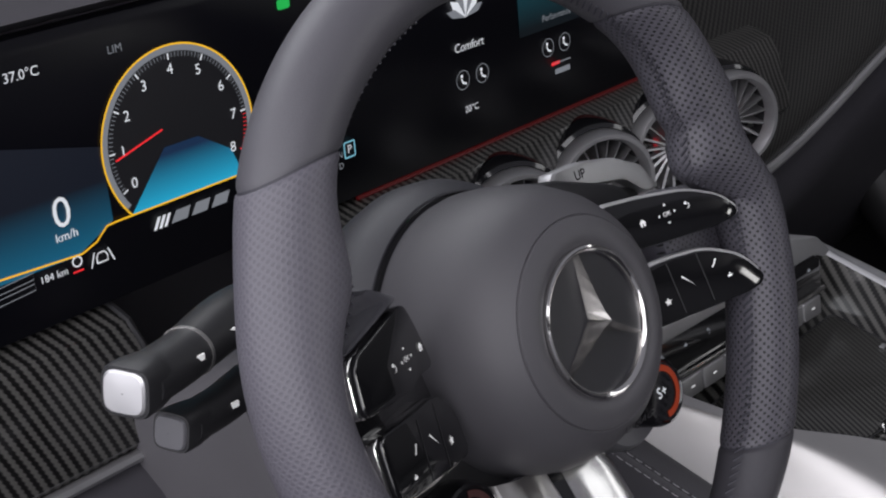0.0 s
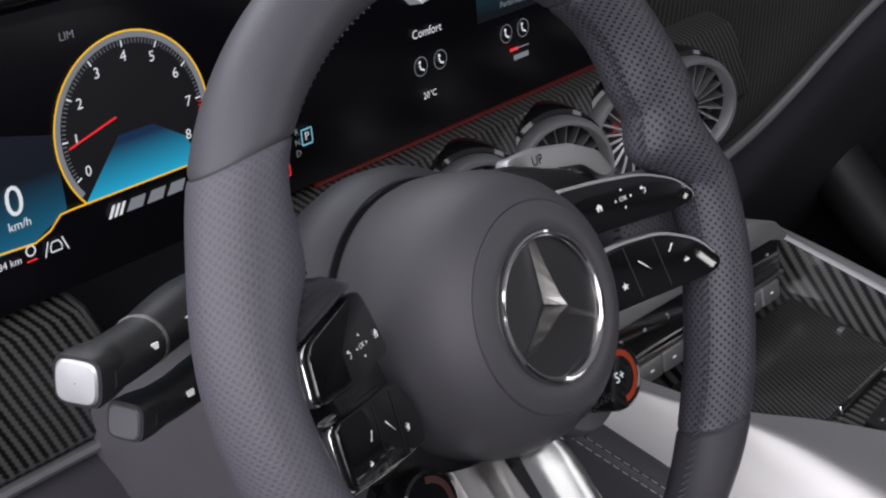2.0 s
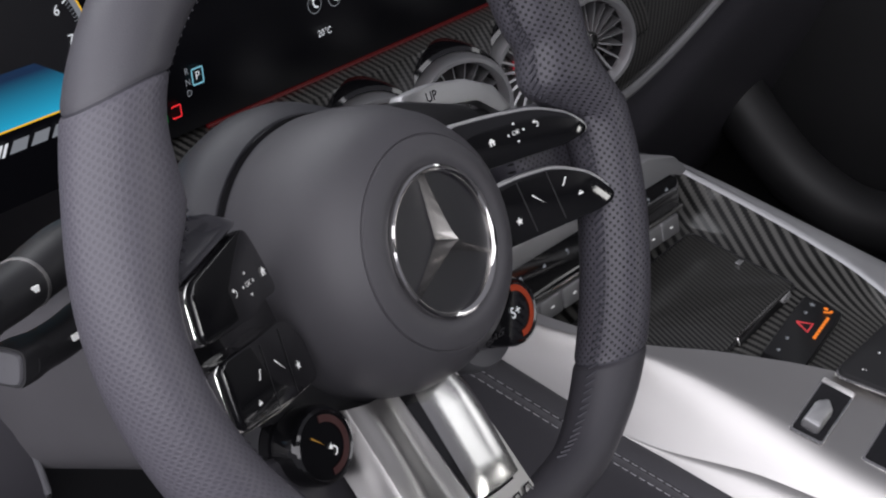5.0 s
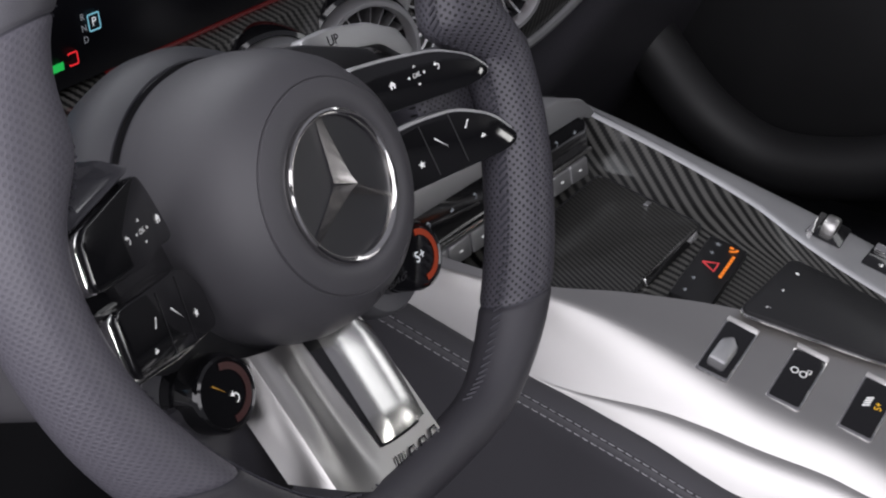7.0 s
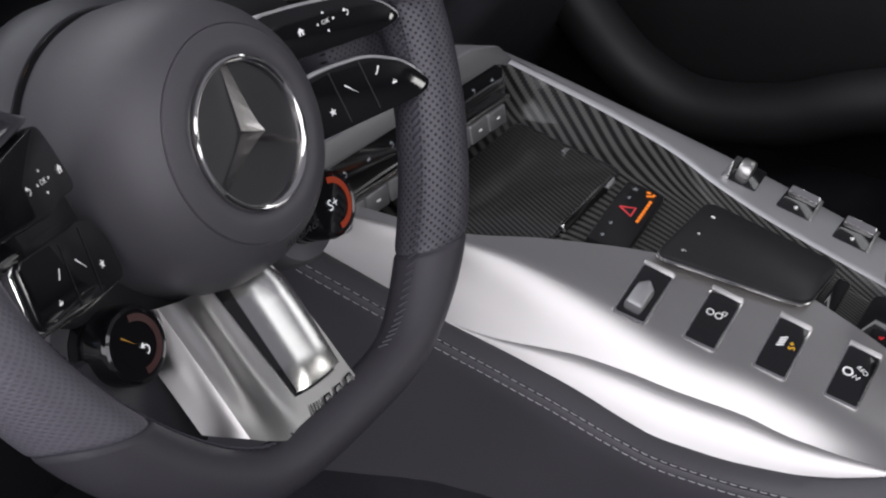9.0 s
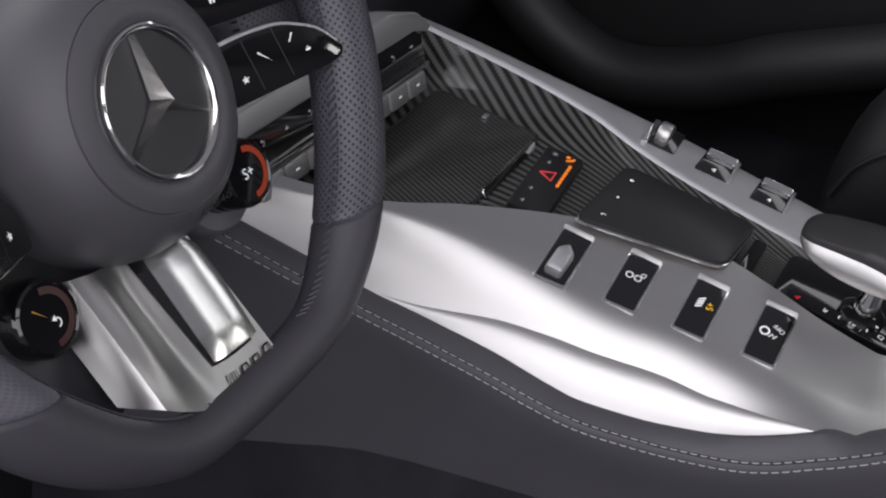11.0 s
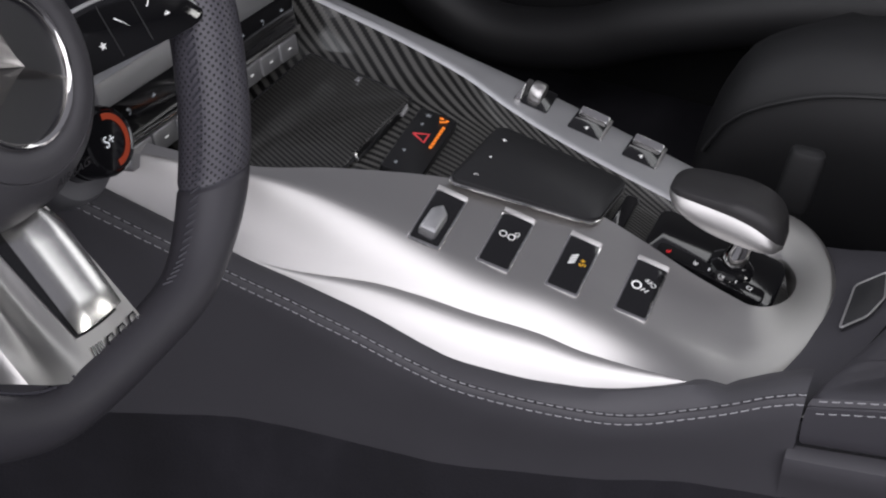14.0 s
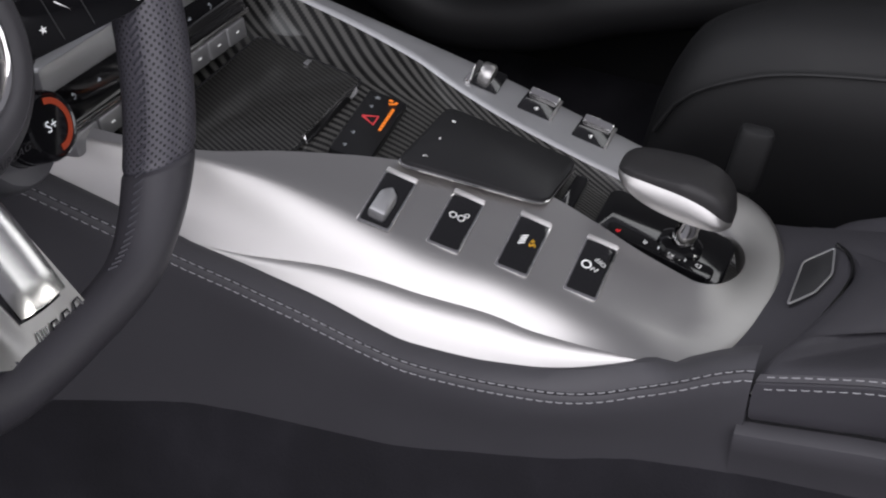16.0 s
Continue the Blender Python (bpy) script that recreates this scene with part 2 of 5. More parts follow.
def box(sx, sy, sz, bevel=0.0, at=(0, 0, 0)):
    o = [(-sx / 2, -sy / 2), (sx / 2, -sy / 2), (sx / 2, sy / 2), (-sx / 2, sy / 2)]
    bm = prism(rounded(o, bevel * 1.2, 3) if bevel else o, -sz / 2, sz / 2, bevel)
    bmesh.ops.translate(bm, verts=bm.verts, vec=at)
    return bm


def ribbon(path, width, lift=0.0):
    """A flat line in the local xy plane."""
    rows = []
    for i, p in enumerate(path):
        a, b = Vector(path[max(0, i - 1)]).to_2d(), Vector(path[min(len(path) - 1, i + 1)]).to_2d()
        d = (b - a).normalized()
        s = Vector((-d.y, d.x)) * width / 2
        p = Vector(p).to_2d()
        rows.append([(p.x + s.x, p.y + s.y, lift), (p.x - s.x, p.y - s.y, lift)])
    return loft(rows)


def area(outline, lift=0.0):
    bm = bmesh.new()
    bm.faces.new([bm.verts.new((p[0], p[1], lift)) for p in outline])
    return bm


def arc(cx, cy, r, a0, a1, n=40):
    return [(cx + r * math.cos(radians(a0 + (a1 - a0) * i / n)), cy + r * math.sin(radians(a0 + (a1 - a0) * i / n))) for i in range(n + 1)]


def letters(name, text, size, material, parent, at, slant=0.0, raise_by=0.0):
    cu = bpy.data.curves.new(name, "FONT")
    cu.body, cu.size, cu.align_x, cu.align_y, cu.shear, cu.extrude = text, size, "CENTER", "CENTER", slant, raise_by
    cu.resolution_u = 3
    tmp = bpy.data.objects.new("tmp", cu)
    scene.collection.objects.link(tmp)
    me = bpy.data.meshes.new_from_object(tmp.evaluated_get(bpy.context.evaluated_depsgraph_get()))
    bpy.data.objects.remove(tmp)
    me.name = name
    me.materials.clear()
    me.materials.append(material)
    ob = new(name, me)
    ob.parent = parent
    ob.matrix_basis = at
    return ob


def shift(x, y, z=0.0, turn=0.0):
    return pose(x, y, z, 0, 0, turn)


def merge(*bms):
    out = bms[0]
    for b in bms[1:]:
        me = bpy.data.meshes.new("tmp")
        b.to_mesh(me)
        b.free()
        out.from_mesh(me)
        bpy.data.meshes.remove(me)
    return out


# ---- the cabin's shell ----
FLOOR_Z = 0.10
floor = tagged(part("floor", box(2.3, 3.2, 0.04, at=(0.845, 0.0, FLOOR_Z - 0.02)), CARPET), "dark carpeted car floor", "floor", kind="structure")
roof = tagged(part("ceiling", box(1.75, 0.9, 0.04, at=(0.86, -1.05, 1.32)), LINER), "grey cloth headliner", "ceiling", kind="structure")
# unseen rear wall, lightened so vents and chrome have something pale to reflect
wall_rear = tagged(part("wall_rear", box(1.75, 0.06, 1.25, at=(0.86, -1.5, 0.72)), LINER), "unseen grey rear cabin wall, kept light for reflections", "wall", kind="structure")
wall_front = tagged(part("wall_front", box(2.0, 0.05, 0.75, at=(0.9, 1.05, 0.42)), PLASTIC), "dark bulkhead under the windscreen", "wall", kind="structure")

# passenger door: a dark panel with a sweeping armrest
door = thing("passenger_door", "black leather passenger door panel with a sweeping armrest", "car door", pose(1.62, 0.3, 0.1))
rows = []
for i in range(25):
    y = -1.7 + 2.4 * i / 24
    rows.append([(0.0 + c, y, z) for c, z in ((0.06, 1.15), (-0.02, 0.8), (-0.03, 0.62), (-0.05, 0.50), (-0.05, 0.36), (-0.02, 0.1), (0.0, 0.0))])
part("panel", loft(rows), SEAT, door)
path = spline([(-0.12, 0.45, 0.32), (-0.12, 0.31, 0.17), (-0.12, 0.235, 0.115), (-0.12, 0.16, 0.095), (-0.12, 0.056, 0.115), (-0.12, -0.05, 0.16), (-0.12, -0.3, 0.23), (-0.12, -0.7, 0.26)], 40)
part("armrest", tube(path, 0.038, 16), SEAT, door, "rolled leather armrest")

# ---- dashboard ----
SCREEN_M = Matrix.Translation((0.0, 0.595, 0.66)) @ pose(0, 0, 0, 85, 0, 0)


def on_screen(x, z, lift=0.0008, turn=0.0):
    return shift(x, (z - 0.66) / math.cos(radians(5)), lift, turn)


dash = thing("dashboard", "black leather dashboard with carbon fibre trim below the display", "dashboard", pose(0, 0, 0))
# upper pad behind the display
rows = []
for i in range(41):
    x = 0.02 + 1.62 * i / 40
    rows.append([(x, 1.02, 0.70), (x, 0.85, 0.775), (x, 0.70, 0.79), (x, 0.61, 0.778), (x, 0.600, 0.766), (x, 0.625, 0.755), (x, 0.64, 0.62), (x, 0.66, 0.50)])
part("top_pad", loft(rows), LEATHER_SOFT, dash)
# carbon strips below the display, either side of the column
def trim_row(x, y=(0.606, 0.580, 0.569, 0.563, 0.578)):
    return [(x + 0.02 * (0.60 - p[1]) / 0.09, p[0], p[1]) for p in spline([(y[0], 0.600, 0), (y[1], 0.594, 0), (y[2], 0.56, 0), (y[3], 0.528, 0), (y[4], 0.512, 0)], 9)]


for name, x0, x1 in (("trim_strip", 0.02, 0.376), ("trim_strip", 0.50, 1.08)):
    part(name, loft([trim_row(x0 + (x1 - x0) * i / 40) for i in range(41)]), CARBON, dash, "glossy carbon fibre twill trim")
    part("trim_end", tube([Vector(p) for p in trim_row(x1 if x0 < 0.1 else x0)], 0.0022, 6), PLASTIC, dash)
part("trim_line", tube([(0.02 + 0.372 * i / 20, 0.566, 0.518) for i in range(21)], 0.0040, 8), ALU_MATT, dash)
part("trim_line", tube([(0.56 + 0.44 * i / 20, 0.566, 0.518) for i in range(21)], 0.0035, 8), ALU_MATT, dash)
# red light line under the display
part("light_line", tube([(0.57 + 0.36 * i / 20, 0.593, 0.6005) for i in range(21)], 0.0016, 8), lit("red_glow", (1.0, 0.02, 0.03), 0.04), dash, "thin red ambient light line")
# lower pad
rows = []
for i in range(31):
    x = 0.02 + 0.35 * i / 30
    rows.append([(x, p[0], p[1]) for p in spline([(0.570, 0.512, 0), (0.545, 0.49, 0), (0.535, 0.44, 0), (0.56, 0.36, 0), (0.62, 0.25, 0), (0.7, 0.1, 0)], 14)])
part("knee_pad", loft(rows), LEATHER, dash)
for dz in (0.0, 0.007):
    bms = []
    for i in range(32):
        x = 0.12 + 0.0075 * i
        bms.append(box(0.005, 0.0012, 0.0012, at=(x, 0.5335, 0.452 - dz + 0.06 * (x - 0.3))))
    part("stitching", merge(*bms), STITCH, dash)
part("knee_backing", loft([[(x, 0.60, 0.52), (x, 0.60, 0.40), (x, 0.66, 0.2), (x, 0.72, 0.1)] for x in (0.02, 0.3, 0.6, 0.9)]), PLASTIC, dash)
part("pad_edge", tube([(0.372, p[0] - 0.0005, p[1]) for p in spline([(0.570, 0.512, 0), (0.545, 0.49, 0), (0.535, 0.44, 0), (0.56, 0.36, 0)], 10)], 0.0022, 8), GREY_PLASTIC, dash, "thin piped edge of the knee pad")
# passenger side: lacquered carbon sweep above a rising metal edge


def sweep(x):
    return curve([(0.96, 0.572), (1.05, 0.562), (1.30, 0.558), (1.64, 0.50)], x), curve([(0.96, 0.468), (1.05, 0.475), (1.10, 0.484), (1.17, 0.503), (1.24, 0.526), (1.30, 0.546), (1.64, 0.66)], x)


rows, pad_rows = [], []
for i in range(41):
    x = 0.97 + 0.67 * i / 40
    ye, ze = sweep(x)
    rows.append([(x, p[0], p[1]) for p in spline([(ye, ze, 0), (ye + 0.004, ze + 0.025, 0), (ye + 0.030, ze + 0.075, 0), (max(ye + 0.07, 0.635), max(ze + 0.12, 0.70), 0), (0.70, max(ze + 0.15, 0.775), 0)], 14)])
    pad_rows.append([(x, p[0], p[1]) for p in spline([(ye + 0.002, ze - 0.002, 0), (ye + 0.006, ze - 0.03, 0), (ye + 0.012, ze - 0.09, 0), (0.66, 0.26, 0), (0.76, 0.12, 0)], 12)])
part("passenger_trim", loft(rows), CARBON_DARK, dash, "glossy carbon fibre passenger trim")
part("passenger_edge", tube([Vector((1.0 + 0.64 * i / 40, sweep(1.0 + 0.64 * i / 40)[0] - 0.002, sweep(1.0 + 0.64 * i / 40)[1])) for i in range(41)], 0.0048, 8), ALU_MATT, dash, "satin metal edge strip")
part("passenger_pad", loft(pad_rows), LEATHER, dash)

# ---- the display ----
display = thing("display_screen", "wide black glass display showing a rev counter and climate icons", "display", SCREEN_M)
o = rounded([(0.10, -0.057), (0.905, -0.057), (0.905, 0.098), (0.10, 0.098)], 0.012)
part("glass", prism(o, -0.012, 0.0, 0.002), SCREEN, display)
GX, GZ, GR = 0.4372, 0.6810, 0.0525


def flat(name, bm, material, lift=0.0008, label=""):
    return part(name, bm, material, display, label, smooth=False, at=shift(0, 0, lift))


def sz(z):
    return (z - 0.66) / math.cos(radians(5))


def gradient_panel(name, low, high, power, axis_scale):
    m = lit(name, low, power)
    t = m.node_tree
    b = t.nodes["Principled BSDF"]
    co = t.nodes.new("ShaderNodeTexCoord")
    gr = t.nodes.new("ShaderNodeSeparateXYZ")
    t.links.new(co.outputs["Object"], gr.inputs[0])
    mr = t.nodes.new("ShaderNodeMapRange")
    mr.inputs["From Min"].default_value, mr.inputs["From Max"].default_value = axis_scale
    t.links.new(gr.outputs["Y"], mr.inputs["Value"])
    mx = t.nodes.new("ShaderNodeMix")
    mx.data_type = "RGBA"
    mx.inputs[6].default_value, mx.inputs[7].default_value = (*low, 1), (*high, 1)
    t.links.new(mr.outputs[0], mx.inputs[0])
    t.links.new(mx.outputs[2], b.inputs["Emission Color"])
    return m


BLUE = gradient_panel("display_blue", (0.015, 0.42, 0.68), (0.004, 0.02, 0.06), 1.0, (-0.02, 0.014))
BLUE_DIM = gradient_panel("display_dark_blue", (0.005, 0.16, 0.30), (0.001, 0.004, 0.014), 0.65, (-0.026, 0.012))
flat("backdrop_left", area([(0.11, sz(0.636)), (0.36, sz(0.636)), (0.385, sz(0.648)), (0.385, sz(0.690)), (0.30, sz(0.712)), (0.11, sz(0.72))]), BLUE_DIM, 0.0004)
# dial face: dark disc, blue road, rim
floor_z = sz(0.647)
low = math.degrees(math.asin((floor_z - sz(GZ)) / GR))
flat("dial_face", area(arc(GX, sz(GZ), GR, low, 180 - low, 60)), LIT_BLACK, 0.0006)
flat("dial_road", area([(GX - 0.040, floor_z), (GX + 0.040, floor_z), (GX + 0.034, sz(0.664)), (GX + 0.012, sz(0.678)), (GX - 0.012, sz(0.678))]), BLUE, 0.0009)
flat("dial_halo", ribbon(arc(GX, sz(GZ), GR - 0.0022, low + 5, 180 - low - 5, 60), 0.0036), LIT_DIM, 0.0010)
flat("dial_rim", ribbon(arc(GX, sz(GZ), GR, low, 180 - low, 60), 0.0011), LIT_YELLOW, 0.0012)
flat("dial_base_line", ribbon([(0.30, sz(0.640)), (0.362, sz(0.6365)), (0.372, sz(0.640)), (0.380, sz(0.6465)), (0.386, floor_z), (0.50, floor_z)], 0.0011), LIT_YELLOW, 0.0012)
for i in range(81):
    a = radians(205.5 - 28.8 * i / 10)
    if GR * 0.9 * math.sin(a) + sz(GZ) < floor_z:
        continue
    big = i % 10 == 0
    r0, r1 = GR * (0.845 if big else 0.865), GR * 0.915
    p, q = [(GX + r * math.cos(a), sz(GZ) + r * math.sin(a)) for r in (r0, r1)]
    flat("tick", ribbon([p, q], 0.0009 if big else 0.00045), LIT_RED if i > 70 else (LIT_WHITE if big else LIT_DIM), 0.0013)
for i in range(9):
    a = radians(205.5 - 28.8 * i)
    letters("numeral", str(i), 0.0086, LIT_WHITE, display, shift(GX + GR * 0.742 * math.cos(a), sz(GZ) + GR * 0.742 * math.sin(a), 0.0013))
flat("needle", ribbon([(0.4256, sz(0.6885)), (0.3925, sz(0.6795))], 0.0011), LIT_RED, 0.0014)
letters("speed", "0", 0.024, LIT_WHITE, display, shift(0.3545, sz(0.662), 0.0012))
letters("speed_unit", "km/h", 0.0070, LIT_WHITE, display, shift(0.3550, sz(0.6495), 0.0012))
letters("limiter_label", "LIM", 0.0064, LIT_DIM, display, shift(0.404, sz(0.739), 0.0012))
letters("temperature", "37.0\u00b0C", 0.0074, LIT_WHITE, display, shift(0.347, sz(0.739), 0.0012))
letters("range", "184 km", 0.0058, LIT_WHITE, display, shift(0.343, sz(0.6305), 0.0012))
for k, w in enumerate((0.0018, 0.0018, 0.0018)):
    flat("maker_mark_bar", area([(0.409 + 0.0036 * k, sz(0.6335)), (0.4112 + 0.0036 * k, sz(0.6335)), (0.4152 + 0.0036 * k, sz(0.6405)), (0.4130 + 0.0036 * k, sz(0.6405))]), LIT_WHITE, 0.0012)
for k in range(3):
    x0 = 0.4215 + 0.0145 * k
    flat("maker_mark_block", area([(x0, sz(0.6338)), (x0 + 0.0115, sz(0.6338)), (x0 + 0.0150, sz(0.6405)), (x0 + 0.0045, sz(0.6405))]), LIT_DIM, 0.0012)
flat("gauge_frame", ribbon([(0.300, sz(0.631)), (0.331, sz(0.633)), (0.331, sz(0.6365)), (0.300, sz(0.6345)), (0.300, sz(0.631))], 0.0005), LIT_DIM, 0.0012)
flat("gauge_frame", ribbon([(0.300, sz(0.625)), (0.331, sz(0.627)), (0.331, sz(0.6305)), (0.300, sz(0.6285)), (0.300, sz(0.625))], 0.0005), LIT_DIM, 0.0012)
# warning icons
flat("warning_icon", ribbon(arc(0.358, sz(0.6335), 0.0028, 0, 360, 16), 0.0009), LIT_WHITE, 0.0012)
flat("warning_line", area([(0.3545, sz(0.6275)), (0.361, sz(0.6275)), (0.361, sz(0.6285)), (0.3545, sz(0.6285))]), LIT_RED, 0.0012)
for dx in (-0.0075, 0.0075):
    flat("lane_icon", ribbon([(0.3735 + dx, sz(0.6265)), (0.3735 + dx * 0.6, sz(0.6345))], 0.0008), LIT_WHITE, 0.0012)
flat("car_icon", ribbon([(0.370, sz(0.628)), (0.370, sz(0.631)), (0.3715, sz(0.6335)), (0.3755, sz(0.6335)), (0.377, sz(0.631)), (0.377, sz(0.628)), (0.370, sz(0.628))], 0.0008), LIT_WHITE, 0.0012)
flat("light_icon", area(rounded([(0.519, sz(0.735)), (0.529, sz(0.735)), (0.529, sz(0.741)), (0.519, sz(0.741))], 0.002)), LIT_GREEN, 0.0012)
flat("green_bar", area([(0.525, sz(0.6155)), (0.535, sz(0.6155)), (0.535, sz(0.6205)), (0.525, sz(0.6205))]), LIT_GREEN, 0.0012)
flat("belt_icon", ribbon(rounded([(0.5395, sz(0.616)), (0.5465, sz(0.616)), (0.5465, sz(0.6235)), (0.5395, sz(0.6235))], 0.001), 0.0010), LIT_RED, 0.0012)
for txt, z in (("R", 0.6415), ("N", 0.6345), ("D", 0.6275)):
    letters("gear_letter", txt, 0.0058, LIT_DIM, display, shift(0.5555, sz(z), 0.0012))
flat("gear_box", ribbon(rounded([(0.5595, sz(0.6315)), (0.5685, sz(0.6315)), (0.5685, sz(0.6415)), (0.5595, sz(0.6415)), ], 0.001) + [Vector((0.5595, sz(0.6325)))], 0.0010), lit("display_cyan", (0.3, 0.75, 0.95), 0.6), 0.0012)
letters("gear_letter", "P", 0.0075, LIT_WHITE, display, shift(0.564, sz(0.6365), 0.0012))
# centre half: comfort tile, climate icons
letters("comfort_label", "Comfort", 0.0086, LIT_WHITE, display, shift(0.685, sz(0.676), 0.0012))
letters("performance_label", "Performance", 0.0066, LIT_DIM, display, shift(0.783, sz(0.676), 0.0012))
letters("temperature", "20\u00b0C", 0.0068, LIT_WHITE, display, shift(0.683, sz(0.632), 0.0012))
for k, (x, z) in enumerate(((0.676, 0.6535), (0.6965, 0.6535), (0.771, 0.654), (0.791, 0.654))):
    flat("icon_ring", ribbon(arc(x, sz(z), 0.0066, 0, 360, 28), 0.0006), LIT_DIM, 0.0012)
    flat("icon_figure", merge(area(arc(x - 0.001, sz(z) + 0.0028, 0.0013, 0, 330, 10)), ribbon([(x - 0.0015, sz(z) + 0.0012), (x, sz(z) - 0.0020), (x + 0.0035, sz(z) - 0.0032)], 0.0014)), LIT_WHITE, 0.0012)
flat("slider_line", area([(0.774, sz(0.640)), (0.797, sz(0.640)), (0.797, sz(0.641)), (0.774, sz(0.641))]), LIT_DIM, 0.0012)
flat("slider_mark", area([(0.774, sz(0.6393)), (0.784, sz(0.6393)), (0.784, sz(0.6417)), (0.774, sz(0.6417))]), LIT_RED, 0.0012)
flat("text_bar", area([(0.778, sz(0.632)), (0.796, sz(0.632)), (0.796, sz(0.636)), (0.778, sz(0.636))]), LIT_DIM, 0.0012)
for k in range(7):
    a = radians(20 + 140 * k / 6)
    c, s = math.cos(a), math.sin(a)
    flat("flower_petal", area([(0.683, sz(0.6955)), (0.683 + 0.013 * c - 0.004 * s, sz(0.6955) + 0.014 * s + 0.003 * c), (0.683 + 0.020 * c, sz(0.6955) + 0.020 * s), (0.683 + 0.013 * c + 0.004 * s, sz(0.6955) + 0.014 * s - 0.003 * c)]), LIT_WHITE if k % 2 else LIT_DIM, 0.0012 + 0.0001 * k)
flat("tile_glow", area([(0.74, sz(0.668)), (0.87, sz(0.668)), (0.87, sz(0.71)), (0.74, sz(0.71))]), gradient_panel("display_teal", (0.003, 0.012, 0.02), (0.01, 0.16, 0.22), 0.28, (0.012, 0.05)), 0.0005)


# ---- air vents ----
def air_vent(m, first=None):
    if first:
        return copy_thing(first, m)
    v = thing("air_vent", "round turbine air vent with silver ring and fins", "air vent", m, group="turbine vents on the dashboard")
    part("ring", lathe([(0.0345, -0.02), (0.0415, -0.012), (0.0425, 0.006), (0.0405, 0.0105), (0.0375, 0.0105), (0.0355, 0.006), (0.0345, -0.02)], 48), ALU_MATT, v)
    part("housing", lathe([(0.0475, -0.03), (0.0475, -0.012), (0.0460, -0.006), (0.0430, -0.004), (0.0425, -0.02)], 48), GLOSS, v)
    part("bowl", lathe([(0.0350, -0.001), (0.0345, -0.03), (0.0, -0.032)], 32), PLASTIC, v)
    part("centre", lathe([(0.0, 0.004), (0.007, 0.002), (0.010, -0.006), (0.010, -0.03)], 24), CHROME, v)
    part("light_ring", lathe([(0.0102, -0.010), (0.0135, -0.011), (0.0135, -0.013), (0.0102, -0.014)], 32), lit("vent_red", (1.0, 0.03, 0.05), 0.25), v, "red glowing ring round the centre")
    for k in range(19):
        a = 2 * math.pi * k / 19
        c, s = math.cos(a), math.sin(a)
        rows = [[(r * c - w * s + t * s, r * s + w * c - t * c, h) for t, h in ((0.0008, 0.0), (-0.0008, 0.001), (-0.004, -0.020), (-0.002, -0.020))] for r, w in ((0.009, 0.0), (0.020, 0.0012), (0.0348, 0.003))]
        part("fin", loft(rows, closed_v=True, caps=True), ALU_MATT, v)
    return v


VT = pose(0, 0, 0, 84, 0, -24)
vent = air_vent(Matrix.Translation((0.687, 0.552, 0.5515)) @ VT)
for vx in (0.787, 0.885, 0.972):
    air_vent(Matrix.Translation((vx, 0.552, 0.5515)) @ VT, vent)

# ---- steering wheel ----
WM = Matrix(((1, 0, 0, 0.470), (0, math.sin(radians(24)), -math.cos(radians(24)), 0.352), (0, math.cos(radians(24)), math.sin(radians(24)), 0.651), (0, 0, 0, 1)))
wheel = thing("steering_wheel", "flat-bottomed black leather steering wheel with silver lower spoke", "steering wheel", WM)
RR = 0.166


def rim_point(a):
    """The rim's middle line; a in degrees from the right, anticlockwise."""
    x, y = RR * math.cos(radians(a)), RR * math.sin(radians(a))
    if y < -0.08:
        y -= 0.14 * (-0.08 - y)
    lowest = -0.1705
    if y < lowest + 0.012:
        y = lowest + 0.012 - 0.012 * math.tanh((lowest + 0.012 - y) / 0.012)
    return Vector((x, y, 0.0))


def rim_size(a):
    """Half widths in the plane and through it, with thumb swellings at the upper spokes."""
    g = max(math.exp(-((a - c) / 11) ** 2) for c in (22, 158))
    thin = math.exp(-((a - 268) / 36) ** 4)
    palm = 0.022 * math.exp(-((a - 11) / 8.5) ** 2) if a < 180 else 0.0
    return 0.0192 + 0.0042 * g - 0.0060 * thin, 0.0203 - 0.001 * g - 0.0055 * thin, max(0.010 * g, palm)


def rim_piece(a0, a1, grow=0.0, n=None, slant=(0.0, 0.0), hem=0.0):
    """A length of the rim; its ends may be cut aslant, and turn in at a hem."""
    n = n or max(6, int(abs(a1 - a0) / 2))
    steps = [i / n for i in range(n + 1)]
    if hem:
        e = 0.5 / abs(a1 - a0)
        steps = [0.0, e, 2.2 * e] + steps[1:-1] + [1 - 2.2 * e, 1 - e, 1.0]
    rows = []
    for i, f in enumerate(steps):
        sink = hem * {0: 1.0, 1: 0.25}.get(min(i, len(steps) - 1 - i), 0.0)
        row = []
        for k in range(28):
            t = 2 * math.pi * k / 28
            a = (a0 + slant[0] * math.cos(t)) * (1 - f) + (a1 + slant[1] * math.cos(t)) * f
            p, q = rim_point(a), rim_point(a + 0.5)
            d = (q - p).normalized()
            out = Vector((d.y, -d.x, 0))
            rp, rt, inw = rim_size(a % 360)
            e = grow - sink
            row.append(p - out * inw * 0.6 + (rp + e + (inw if math.cos(t) < 0 else 0) * 0.5) * math.cos(t) * out + (rt + e) * math.sin(t) * Vector((0, 0, 1)))
        rows.append(row)
    return loft(rows, closed_v=True)


